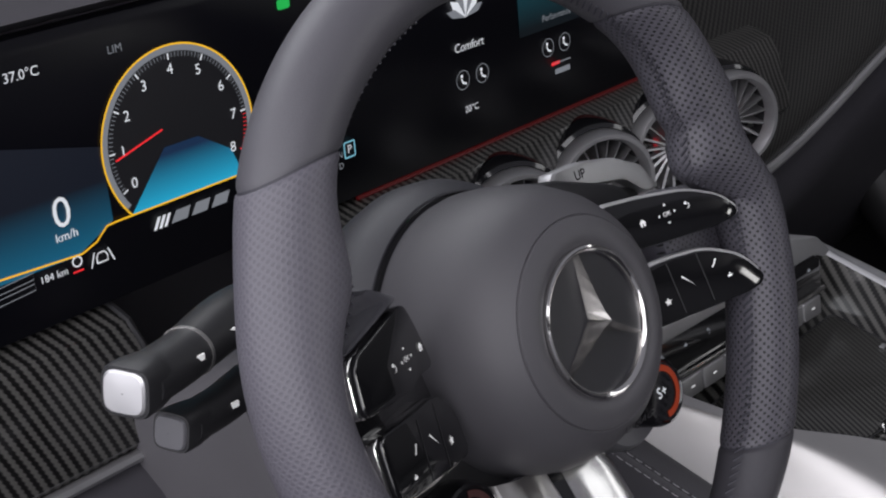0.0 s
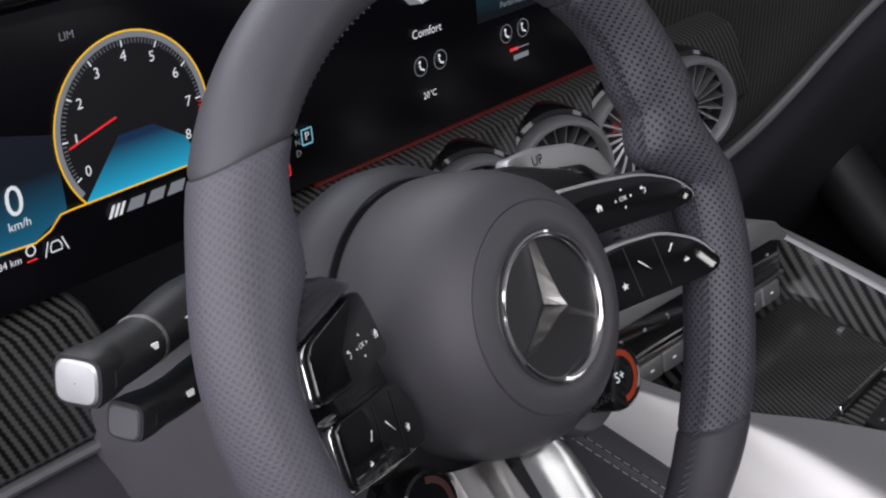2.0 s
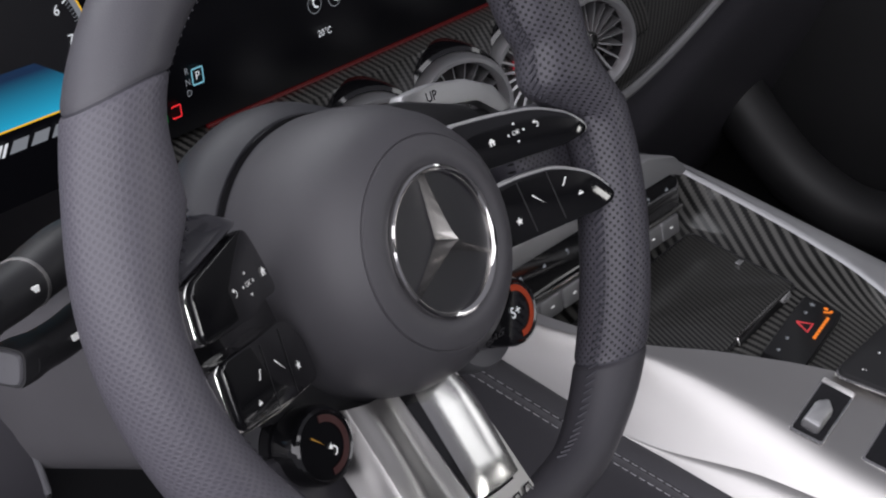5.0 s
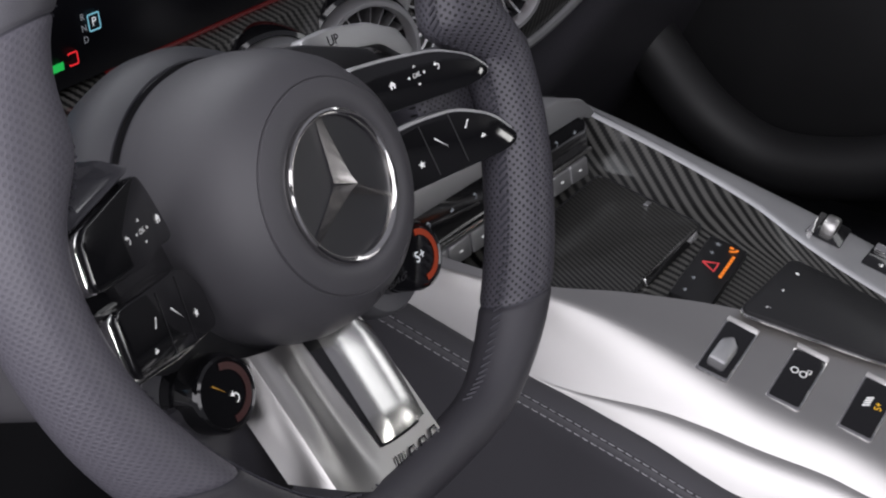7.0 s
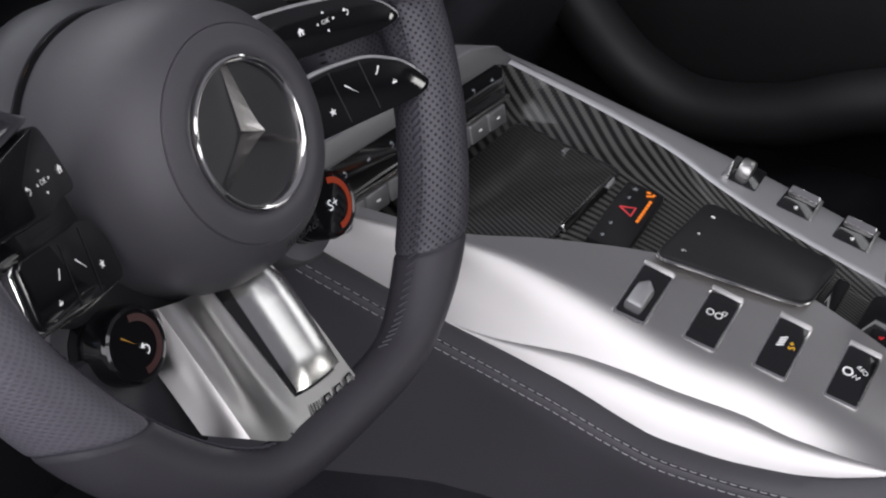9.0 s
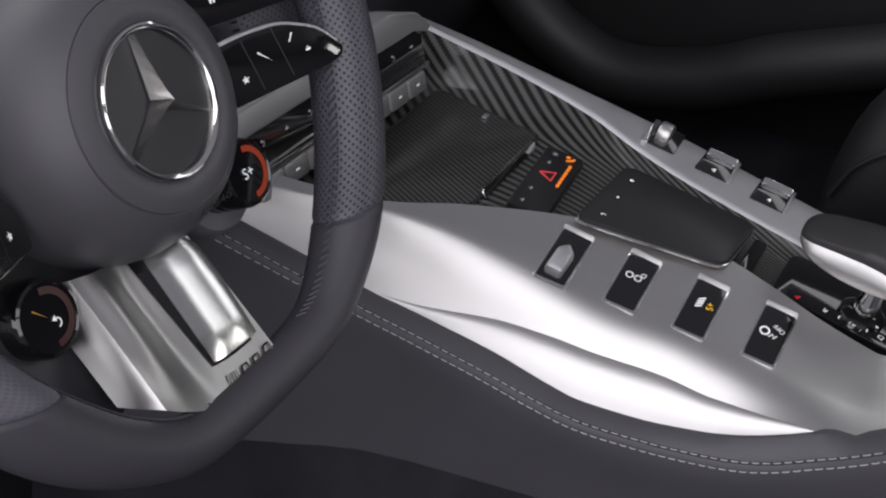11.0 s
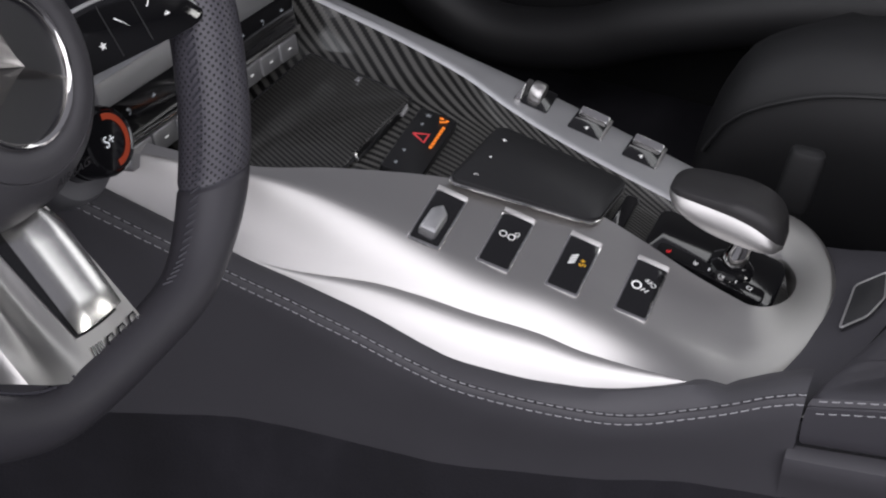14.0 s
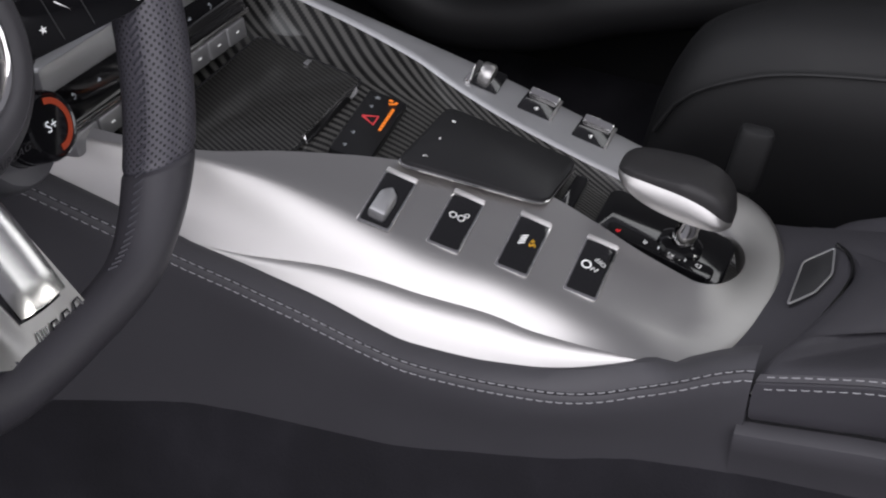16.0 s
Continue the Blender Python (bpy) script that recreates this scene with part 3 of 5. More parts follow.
SEAMS = ((-47.5, 4.7), (42.0, -8.7), (142.0, 5.5), (214.7, -6.4), (312.5, 4.7))
# lit left grip paler, shaded right grip and bottom darker in their colours
for (a0, k0), (a1, k1), name, m, label in zip(SEAMS, SEAMS[1:], ("rim_grip", "rim_top", "rim_grip", "rim_bottom"), (PERFORATED, RIM_LEATHER, DIMPLED_LIT, LEATHER), ("perforated black leather grip", "smooth black leather upper rim", "dimpled black leather grip, painted paler as the lit side", "smooth black leather flat bottom")):
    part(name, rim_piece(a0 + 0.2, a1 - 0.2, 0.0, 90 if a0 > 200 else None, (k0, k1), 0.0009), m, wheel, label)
for a, k in SEAMS[:4]:
    part("seam", rim_piece(a - 0.6, a + 0.6, -0.0011, 2, (k, k)), DARK_STITCH, wheel)
# cross stitching round the inside of the rim
for a0, a1 in ((-75, 75), (105, 255)):
    bms = []
    k = 0
    a = a0
    while a < a1:
        p, q = rim_point(a), rim_point(a + 1.3)
        d = (q - p).normalized()
        out = Vector((d.y, -d.x, 0))
        rp, rt, inw = rim_size(a % 360)
        tt = radians(180 - 12)
        base = [(w - out * inw * 0.6 + (rp + inw * 0.5 + 0.0004) * math.cos(t2) * out + (rt + 0.0004) * math.sin(t2) * Vector((0, 0, 1))) for w, t2 in ((p, tt + 0.13), (q, tt - 0.13))]
        bms.append(tube(base, 0.0007, 5))
        a += 1.7
    part("stitching", merge(*bms), DARK_STITCH, wheel)

# airbag cover
EMBLEM = mat("emblem_metal", (0.52, 0.505, 0.48), 0.27, metal=1.0, vary=0.1)
HX, HY = 0.0, -0.0175
HM = shift(HX, HY, 0)
part("airbag_cover", lathe([(0.0, 0.0135), (0.0352, 0.0135), (0.0364, 0.0158), (0.0390, 0.0176), (0.0420, 0.0182), (0.046, 0.0173), (0.0510, 0.0149), (0.0514, 0.0137), (0.0521, 0.0141), (0.059, 0.0085), (0.0655, -0.0015), (0.0710, -0.0175), (0.0733, -0.038), (0.0732, -0.052), (0.0715, -0.060)], 128), HUB, wheel, "domed dark grey airbag cover", at=HM)
part("cover_gap", lathe([(0.0712, -0.0595), (0.0740, -0.0596), (0.0742, -0.0618), (0.0720, -0.0640)], 96), GLOSS, wheel, "black shadow gap round the airbag cover", at=HM)
part("emblem_ring", lathe([(0.0328, 0.0142), (0.0332, 0.0172), (0.0342, 0.0184), (0.0354, 0.0188), (0.0364, 0.0182), (0.0369, 0.0164)], 96), CHROME, wheel, "polished chrome emblem ring", at=HM)
part("emblem_disc", lathe([(0.0, 0.0146), (0.0331, 0.0146)], 48), mat("emblem_black", (0.018, 0.018, 0.022), 0.35, vary=0.1), wheel, at=HM)
for k in range(3):
    a = radians(90 + 120 * k)
    d, side_way = Vector((math.cos(a), math.sin(a), 0)), Vector((-math.sin(a), math.cos(a), 0))
    bm = bmesh.new()
    ridge, left, right = [], [], []
    for f in (0.0, 0.12, 0.3, 0.55, 0.8, 1.0):
        w = 0.0029 * (1 - f) ** 1.2 + 0.0006
        ridge.append(bm.verts.new(d * (0.0335 * f) + Vector((0, 0, 0.0256 - 0.0072 * f ** 0.6))))
        base = d * (0.0026 + 0.0309 * f)
        left.append(bm.verts.new(base + side_way * w + Vector((0, 0, 0.0147))))
        right.append(bm.verts.new(base - side_way * w + Vector((0, 0, 0.0147))))
    for i in range(5):
        bm.faces.new((ridge[i], ridge[i + 1], left[i + 1], left[i]))
        bm.faces.new((ridge[i], right[i], right[i + 1], ridge[i + 1]))
    part("emblem_arm", bm, EMBLEM, wheel, smooth=False, at=HM)
letters("embossed_label", "AIRBAG", 0.0075, mat("embossed_grey", (0.035, 0.034, 0.037), 0.6, vary=0.0), wheel, shift(HX + 0.012, HY - 0.0575, 0.0108) @ pose(0, 0, 0, 35, 0, 0))

# spoke bodies behind the cover
body = rounded([(-0.125, 0.008), (-0.06, 0.010), (0.0, 0.040), (0.06, 0.045), (0.125, 0.022), (0.130, -0.045), (0.10, -0.062), (0.05, -0.085), (-0.05, -0.085), (-0.10, -0.062), (-0.130, -0.045)], 0.015)
part("spoke_body", prism(body, -0.062, -0.040, 0.006), PLASTIC, wheel)
part("back_cover", lathe([(0.068, -0.0605), (0.0750, -0.0620), (0.0805, -0.070), (0.0835, -0.080), (0.0830, -0.092), (0.078, -0.108), (0.064, -0.121), (0.040, -0.126), (0.0, -0.127)], 96), mat("back_cover_leather", (0.030, 0.030, 0.036), 0.5, bump=0.2, scale=1500), wheel, at=HM)
for side in (1, -1):
    part("spoke_bridge", prism(rounded([(side * x, y) for x, y in ((0.100, 0.010), (0.152, 0.012), (0.158, -0.046), (0.105, -0.050))], 0.010), -0.045, -0.012, 0.008), PERFORATED, wheel, "perforated leather bridge")


def pod_pose(side):
    """The button wings lean: low at the airbag cover, high at the rim."""
    return Matrix.Translation((side * 0.149, 0, 0.012)) @ pose(0, 0, 0, 0, -22 * side, 0) @ Matrix.Translation((-side * 0.149, 0, 0))


pods = {}


def pod(side, lower):
    """One of the four button wings: gloss blade in a silver frame. side 1 right, -1 left."""
    if lower:
        o = [(0.058, -0.016), (0.092, -0.0155), (0.116, -0.0185), (0.137, -0.030), (0.1495, -0.0485), (0.138, -0.0520), (0.070, -0.0500), (0.058, -0.046)]
    else:
        o = [(0.058, 0.024), (0.088, 0.0205), (0.116, 0.0150), (0.136, 0.0045), (0.1455, -0.0085), (0.130, -0.0110), (0.072, -0.0060), (0.058, 0.000)]
    o = [(side * x, y) for x, y in o]
    at = pod_pose(side)
    shell = part("button_frame", prism(rounded(o, 0.008), -0.0025, 0.0012, 0.0008), ALU_MATT, wheel, "satin silver button frame", at=at)
    c = sum((Vector(p) for p in o), Vector((0, 0))) / len(o)
    inner = [(c.x + (x - c.x) * 0.978 - side * 0.0006, c.y + (y - c.y) * 0.95 - 0.0005) for x, y in o]
    blade = part("button_blade", prism(rounded(inner, 0.008), -0.002, 0.0030, 0.0012), GLOSS, wheel, "gloss black button blade", at=at)
    pods[side, lower] = blade


for lower in (False, True):
    pod(1, lower)


def left_pod(lower):
    """The driver's outer wings are seen along the spoke: broad gloss tiles with silver outer edges."""
    if lower:
        o = [(-0.1421, -0.0134), (-0.1440, -0.0428), (-0.0911, -0.0497), (-0.068, -0.0505), (-0.0690, -0.030), (-0.0800, -0.0170), (-0.1079, -0.0154)]
    else:
        o = [(-0.084, 0.0285), (-0.1418, 0.0205), (-0.1464, -0.0036), (-0.1008, -0.0078), (-0.0923, -0.0046), (-0.0745, -0.005), (-0.0800, 0.018)]
    at = pod_pose(-1)
    edge = [(x - (0.0024 if x < -0.13 else -0.0008), y) for x, y in o]
    part("button_frame", prism(rounded(edge, 0.006), -0.0045, 0.0004, 0.0012), CHROME, wheel, "satin silver button frame", at=at)
    pods[-1, lower] = part("button_blade", prism(rounded(o, 0.006), -0.003, 0.0030, 0.0016), GLOSS, wheel, "gloss black button blade", at=at)


left_pod(False)
left_pod(True)
part("pod_housing", prism(rounded([(-0.149, 0.025), (-0.0825, 0.031), (-0.0730, -0.004), (-0.0655, -0.055), (-0.095, -0.054), (-0.144, -0.047)], 0.008), -0.014, -0.0048, 0.003), GLOSS, wheel, "gloss black housing of the buttons", at=pod_pose(-1))


def icon(x, y, kind, z=0.0056, parent=wheel, s=1.0, m=None):
    m = m or WHITE
    at = shift(x, y, z)
    if kind == "arrows":
        bms = [area([(c * 0.0065 * s + 0.0013 * s * (-sn), sn * 0.0065 * s + 0.0013 * s * c), (c * 0.0065 * s + 0.0013 * s * sn, sn * 0.0065 * s - 0.0013 * s * c), (c * 0.0085 * s, sn * 0.0085 * s)]) for c, sn in ((1, 0), (0, 1), (-1, 0), (0, -1))]
        bm = merge(*bms)
    elif kind == "home":
        bm = area([(-0.002 * s, -0.0025 * s), (-0.0005 * s, -0.0025 * s), (-0.0005 * s, -0.0005 * s), (0.0005 * s, -0.0005 * s), (0.0005 * s, -0.0025 * s), (0.002 * s, -0.0025 * s), (0.002 * s, 0), (0.003 * s, 0), (0, 0.003 * s), (-0.003 * s, 0), (-0.002 * s, 0)])
    elif kind == "star":
        bm = area([(r * s * math.sin(2 * math.pi * k / 10), r * s * math.cos(2 * math.pi * k / 10)) for k, r in enumerate([0.0032, 0.0014] * 5)])
    elif kind == "back":
        bm = merge(ribbon(arc(0, 0, 0.002 * s, -90, 90, 8), 0.0007 * s), area([(-0.0022 * s, 0.002 * s), (0, 0.0036 * s), (0, 0.0006 * s)]))
    elif kind == "phone":
        bm = ribbon([(-0.0025 * s, -0.002 * s), (-0.0015 * s, -0.0022 * s), (0.0004 * s, 0.0002 * s), (0.0016 * s, 0.0022 * s), (0.0026 * s, 0.002 * s)], 0.0011 * s)
    elif kind == "wedge":
        bm = area([(-0.0045 * s, 0.0042 * s), (-0.0036 * s, 0.005 * s), (0.0050 * s, -0.0050 * s)])
    else:
        bm = merge(area([(-0.002 * s, -0.0008 * s), (0.002 * s, -0.0008 * s), (0.002 * s, 0.0008 * s), (-0.002 * s, 0.0008 * s)]), area([(-0.001 * s, 0.0012 * s), (0.001 * s, 0.0012 * s), (0, 0.0024 * s)]))
    return part("icon", bm, m, parent, smooth=False, at=at)


PZ = 0.0033
for side in (1, -1):
    up, low = pods[side, False], pods[side, True]
    icon(side * 0.083, 0.0065, "home", PZ, up, 0.75)
    icon(side * 0.0985, 0.0063, "arrows", PZ, up, 0.68)
    letters("ok_label", "OK", 0.0034, WHITE, up, shift(side * 0.0985, 0.0063, PZ))
    icon(side * 0.1115, 0.0063, "back", PZ, up, 0.75)
    icon(side * 0.0836, -0.0383, "star", PZ, low, 0.75)
    icon(side * 0.0986, -0.0317, "wedge", PZ, low, 0.75)
    icon(side * 0.117, -0.0285, "phone", PZ, low, 0.75)
    icon(side * 0.1246, -0.0384, "bar", PZ, low, 0.75)
    for x0, x1 in ((0.089, 0.092), (0.108, 0.111)):
        part("blade_gap", ribbon([(side * x0, -0.0185), (side * x1, -0.0475)], 0.0007, 0.0032), PLASTIC, low, smooth=False)

def spoke_wing():
    """A rounded gloss cap above the buttons, with a shallow dish in it."""
    o = rounded([(-0.158, 0.046), (-0.128, 0.0475), (-0.1017, 0.0415), (-0.080, 0.0310), (-0.083, 0.0292), (-0.1418, 0.0215), (-0.158, 0.026)], 0.005)
    c = Vector((-0.128, 0.036))
    rows = []
    for f, z in ((1.0, -0.014), (1.0, -0.004), (0.97, -0.0015), (0.90, 0.0003), (0.72, 0.0012), (0.60, 0.0008), (0.45, -0.0006), (0.2, -0.0010), (0.01, -0.0010)):
        rows.append([(c.x + (p.x - c.x) * f, c.y + (p.y - c.y) * f, z) for p in o])
    return loft(rows, closed_v=True)


part("spoke_wing", spoke_wing(), mat("dark_lacquer", (0.040, 0.040, 0.048), 0.17, coat=1.0, vary=0.05), wheel, "glossy dark lacquered spoke cap", at=pod_pose(-1))

# lower silver spoke with a cut-out
def spoke_point(u, f):
    """u from -1 to 1 across, f from 0 at the cover to 1 at the rim."""
    a, b = Vector((-0.064, -0.074, -0.026)), Vector((0.026, -0.094, -0.026))
    c, d = Vector((-0.072, -0.135, 0.006)), Vector((0.023, -0.161, 0.006))
    k = (u + 1) / 2
    p = a.lerp(b, k).lerp(c.lerp(d, k) + Vector((0, -0.016 * math.sin(math.pi * k) ** 0.8, 0)), f)
    swell = 0.0045 * math.exp(-((u + 0.62) / 0.16) ** 2) - 0.0040 * math.exp(-((u + 0.22) / 0.16) ** 2) + 0.0015 * math.exp(-((u - 0.8) / 0.2) ** 2)
    p.z += swell * math.sin(math.pi * min(1, 0.25 + f * 0.75)) - 0.022 * max(0.0, abs(u) - 0.88) / 0.12
    return p


part("spoke_fill", prism(rounded([(-0.122, -0.078), (-0.050, -0.084), (-0.048, -0.152), (-0.090, -0.143), (-0.126, -0.116)], 0.010), -0.055, -0.036, 0.004), LEATHER, wheel, "dark leather filler beside the lower spoke")
part("lower_spoke", loft([[spoke_point(-1 + 2 * j / 40, k / 12) for j in range(41)] for k in range(13)]), ALU, wheel, "satin silver lower spoke")


def spoke_patch(u0, u1, v0, v1, f0, f1, lift):
    return loft([[spoke_point((u0 + (v0 - u0) * g) + ((u1 + (v1 - u1) * g) - (u0 + (v0 - u0) * g)) * j / 6, f0 + (f1 - f0) * g) + Vector((0, 0, lift * (0.35 if j in (0, 6) or i in (0, 8) else 1.0))) for j in range(7)] for i, g in [(i, i / 8) for i in range(9)]])


# no real hole: a black patch paints the shade inside the opening
part("spoke_slot", spoke_patch(-0.08, 0.80, 0.02, 0.66, 0.0, 0.76, 0.0012), GLOSS, wheel, "black patch for the shaded opening in the lower spoke")
# paler silver patch paints the light caught by the opening's inner wall
part("slot_lit_wall", spoke_patch(0.10, 0.90, 0.06, 0.76, 0.0, 0.74, 0.0034), mat("slot_lit_silver", (0.74, 0.73, 0.72), 0.22, metal=1.0, vary=0.1), wheel, "inner wall of the slot, painted bright as lit metal")


def mark(u, f):
    return spoke_point(u, f) + Vector((0, 0, 0.0010))


for k in range(4):
    u = 0.06 + 0.045 * k
    part("maker_mark_bar", loft([[mark(u, 0.895), mark(u + 0.022, 0.895)], [mark(u + 0.035, 0.835), mark(u + 0.057, 0.835)]]), GLOSS, wheel, smooth=False)
for k in range(3):
    u = 0.27 + 0.19 * k
    part("maker_mark_block", tube([mark(u, 0.900), mark(u + 0.06, 0.840), mark(u + 0.14, 0.840), mark(u + 0.14, 0.900)], 0.0007, 4), GLOSS, wheel, smooth=False)


# round drive buttons
COLLAR = mat("collar_satin", (0.15, 0.15, 0.16), 0.45, metal=0.2, bump=0.05, scale=1500)


def knob(x, y, glow, txt):
    at = Matrix.Translation((x, y, -0.0465))
    b = part("knob", lathe([(0.0192, -0.02), (0.0192, 0.004), (0.0182, 0.0050), (0.0182, 0.0066), (0.0192, 0.0076), (0.0190, 0.019), (0.0178, 0.0222), (0.0164, 0.0230), (0.0158, 0.0222), (0.0, 0.0220)], 64), GLOSS, wheel, "gloss black round drive button", at=at)
    part("collar", lathe([(0.0335, -0.050), (0.0325, -0.014), (0.0310, -0.006), (0.0288, -0.003), (0.0195, -0.0025)], 64), COLLAR, b)
    part("glow_ring", ribbon(arc(0, 0, 0.0128, -95, 85, 30), 0.0034, 0.0226), glow, b, "glowing orange light ring", smooth=False)
    letters("label", txt, 0.0085, LIT_WHITE, b, shift(-0.001, 0, 0.0228))
    part("grip_notch", box(0.004, 0.012, 0.009, 0.001, at=(-0.0195, -0.002, -0.001)), PLASTIC, b)
    return b


knob(0.0775, -0.0850, LIT_RING, "S+")
left_knob = knob(-0.0775, -0.0834, lit("red_ring", (1.0, 0.03, 0.05), 0.02), "")
icon(0.003, -0.004, "back", 0.0228, left_knob, 1.1)
icon(-0.004, 0.004, "wedge", 0.0228, left_knob, 0.7, lit("amber_icon", (1.0, 0.5, 0.05), 0.25))

# shift paddles behind the wheel
for side, txt in ((1, "UP"),):
    o = [(side * x, y) for x, y in ((0.118, 0.028), (0.121, 0.037), (0.150, 0.0365), (0.182, 0.030), (0.206, 0.018), (0.216, 0.000), (0.204, 0.000), (0.188, 0.0135), (0.150, 0.0215))]
    pd = part("shift_paddle", prism(rounded(o, 0.004), -0.103, -0.093, 0.003), ALU_MATT, wheel, "silver shift paddle", at=None)
    part("paddle_back", prism(rounded([(side * x, y) for x, y in ((0.100, 0.026), (0.150, 0.022), (0.205, 0.004), (0.190, -0.030), (0.110, -0.030))], 0.006), -0.112, -0.100, 0.003), PLASTIC, pd)
    letters("paddle_label", txt, 0.0085, GLOSS, pd, shift(side * 0.146, 0.0290, -0.0927, -3 * side))

# ---- steering column and stalks ----
column = thing("steering_column", "dark plastic steering column shroud behind the wheel", "steering column", WM)
part("shroud", prism(rounded([(-0.110, 0.012), (0.085, 0.012), (0.075, -0.085), (-0.100, -0.095)], 0.03), -0.30, -0.13, 0.010), mat("column_plastic", (0.105, 0.102, 0.110), 0.6, bump=0.2, scale=2500), column)


def stalk(name, label, base, tip, r0, r1, cap_mat, ring):
    s = thing(name, label, "control stalk")
    B0, T0 = Vector(base), Vector(tip)
    path = spline([B0, B0.lerp(T0, 0.35) + Vector((0, 0, 0.004)), B0.lerp(T0, 0.7), T0], 14)
    part("arm", tube(path, lambda f: r0 + (r1 - r0) * min(1.0, f * 1.6), 20, flat=0.85), PLASTIC, s)
    d = (T0 - path[-3]).normalized()
    u = d.cross(Vector((0, 0, 1))).normalized()
    v = u.cross(d)

    def ring_at(along, r, power):
        out = []
        for k in range(28):
            c, q = math.cos(2 * math.pi * k / 28), math.sin(2 * math.pi * k / 28)
            out.append(tuple(T0 + d * along + u * (r * math.copysign(abs(c) ** power, c)) + v * (r * 0.95 * math.copysign(abs(q) ** power, q))))
        return out
    part("end_collar", loft([ring_at(-0.010, r1 * 0.94, 0.9), ring_at(-0.002, r1 * 0.94, 0.65), ring_at(0.007, r1 * 0.90, 0.5), ring_at(0.0085, r1 * 0.86, 0.5), ring_at(0.0085, r1 * 0.70, 0.5)], closed_v=True), PLASTIC, s)
    part("end_cap", loft([ring_at(0.005, r1 * 0.76, 0.5), ring_at(0.0092, r1 * 0.75, 0.5), ring_at(0.0102, r1 * 0.68, 0.5), ring_at(0.0106, r1 * 0.3, 0.7), ring_at(0.0106, r1 * 0.02, 1.0)], closed_v=True), cap_mat, s, "bright end button")
    if ring:
        part("ring", tube([path[8] - d * 0.001, path[8] + d * 0.001], r1 * 1.03, 24, flat=0.87), ALU, s, "thin silver ring")
    for f in (9, 6):
        p = path[f]
        part("icon", box(0.004, 0.001, 0.003, at=tuple(p + Vector((0.004, -r1 * 0.9, 0.004)))), WHITE, s, smooth=False)
    return s


stalk("light_stalk", "black light and wiper stalk with silver ring and bright end button", (0.395, 0.480, 0.632), (0.284, 0.437, 0.650), 0.0175, 0.0138, mat("polished_button", (0.88, 0.88, 0.89), 0.5, metal=1.0, vary=0.05), True)
stalk("cruise_stalk", "short black cruise stalk with grey end", (0.400, 0.470, 0.597), (0.307, 0.440, 0.617), 0.0125, 0.0110, GREY_PLASTIC, False)

# ---- centre console ----
SLOPE = math.tan(radians(12))
CX = 0.840


def cz(y):
    return 0.425 + SLOPE * (max(y, -0.02) - 0.17)


def pivot(y):
    """The middle of the left rail's flat top."""
    return curve([(-0.02, 0.772), (0.06, 0.768), (0.095, 0.762), (0.23, 0.737), (0.34, 0.695), (0.45, 0.66)], y)


def inner(y):
    return curve([(0.005, 0.790), (0.03, 0.791), (0.065, 0.794), (0.107, 0.800), (0.14, 0.803), (0.207, 0.783), (0.242, 0.769), (0.299, 0.735), (0.35, 0.700), (0.45, 0.665)], y)


def side_x(y):
    """The driver's side of the console draws in towards the rear."""
    return curve([(-0.08, 0.712), (0.0, 0.714), (0.035, 0.713), (0.09, 0.700), (0.14, 0.689), (0.20, 0.677), (0.30, 0.674), (0.345, 0.670), (0.40, 0.655), (0.45, 0.640), (0.53, 0.62)], y)


def crease_z(y):
    return curve([(0.0, 0.379), (0.036, 0.3845), (0.07, 0.385), (0.108, 0.387), (0.14, 0.393), (0.18, 0.400), (0.22, 0.4055), (0.257, 0.408), (0.298, 0.4075), (0.345, 0.4135), (0.45, 0.458)], y)


def edge_z(y):
    return curve([(0.0, 0.383), (0.035, 0.3868), (0.06, 0.3785), (0.088, 0.3715), (0.11, 0.3685), (0.138, 0.3680), (0.175, 0.3725), (0.216, 0.3795), (0.25, 0.3865), (0.29, 0.3965), (0.32, 0.405), (0.345, 0.4133), (0.40, 0.438), (0.45, 0.463), (0.53, 0.50)], y)


console = thing("centre_console", "wide silver and leather centre console with carbon tray", "centre console")
YS = [0.03 + 0.42 * i / 60 for i in range(61)]


def rail_profile(y):
    p, z, xi = pivot(y), cz(y), inner(y)
    tilt = math.tan(radians(15.5))
    h = lambda x: z + (x - p) * tilt
    head = [(xi + 0.002, y, h(xi) - 0.030), (xi + 0.001, y, h(xi) - 0.004), (xi - 0.002, y, h(xi) - 0.0005), (xi - 0.006, y, h(xi - 0.006))]
    xo = curve([(0.0, 0.748), (0.06, 0.744), (0.10, 0.738), (0.20, 0.721), (0.25, 0.717), (0.30, 0.709), (0.345, 0.694), (0.40, 0.671), (0.45, 0.652)], y)
    lo, xl = crease_z(y), side_x(y) + max(0.0012, (crease_z(y) - edge_z(y)) * 0.70)
    xl = min(xl, xo - 0.006)
    zo = h(xo)
    dx, dz = xo - xl, zo - lo
    xm = xi - 0.006
    return head + [(xm * 0.7 + xo * 0.3, y, h(xm * 0.7 + xo * 0.3)), (xm * 0.3 + xo * 0.7, y, h(xm * 0.3 + xo * 0.7)), (xo, y, zo)] + [(xo - dx * f, y, zo - dz * g) for f, g in ((0.15, 0.07), (0.32, 0.18), (0.50, 0.335), (0.67, 0.52), (0.84, 0.76), (1.0, 1.0))]


def right_pivot(y):
    return 0.42 * right_inner(y) + 0.58 * right_outer(y)


def right_inner(y):
    return curve([(0.0, 0.864), (0.109, 0.880), (0.15, 0.884), (0.20, 0.891), (0.24, 0.9005), (0.29, 0.9165), (0.36, 0.925), (0.45, 0.928)], y)


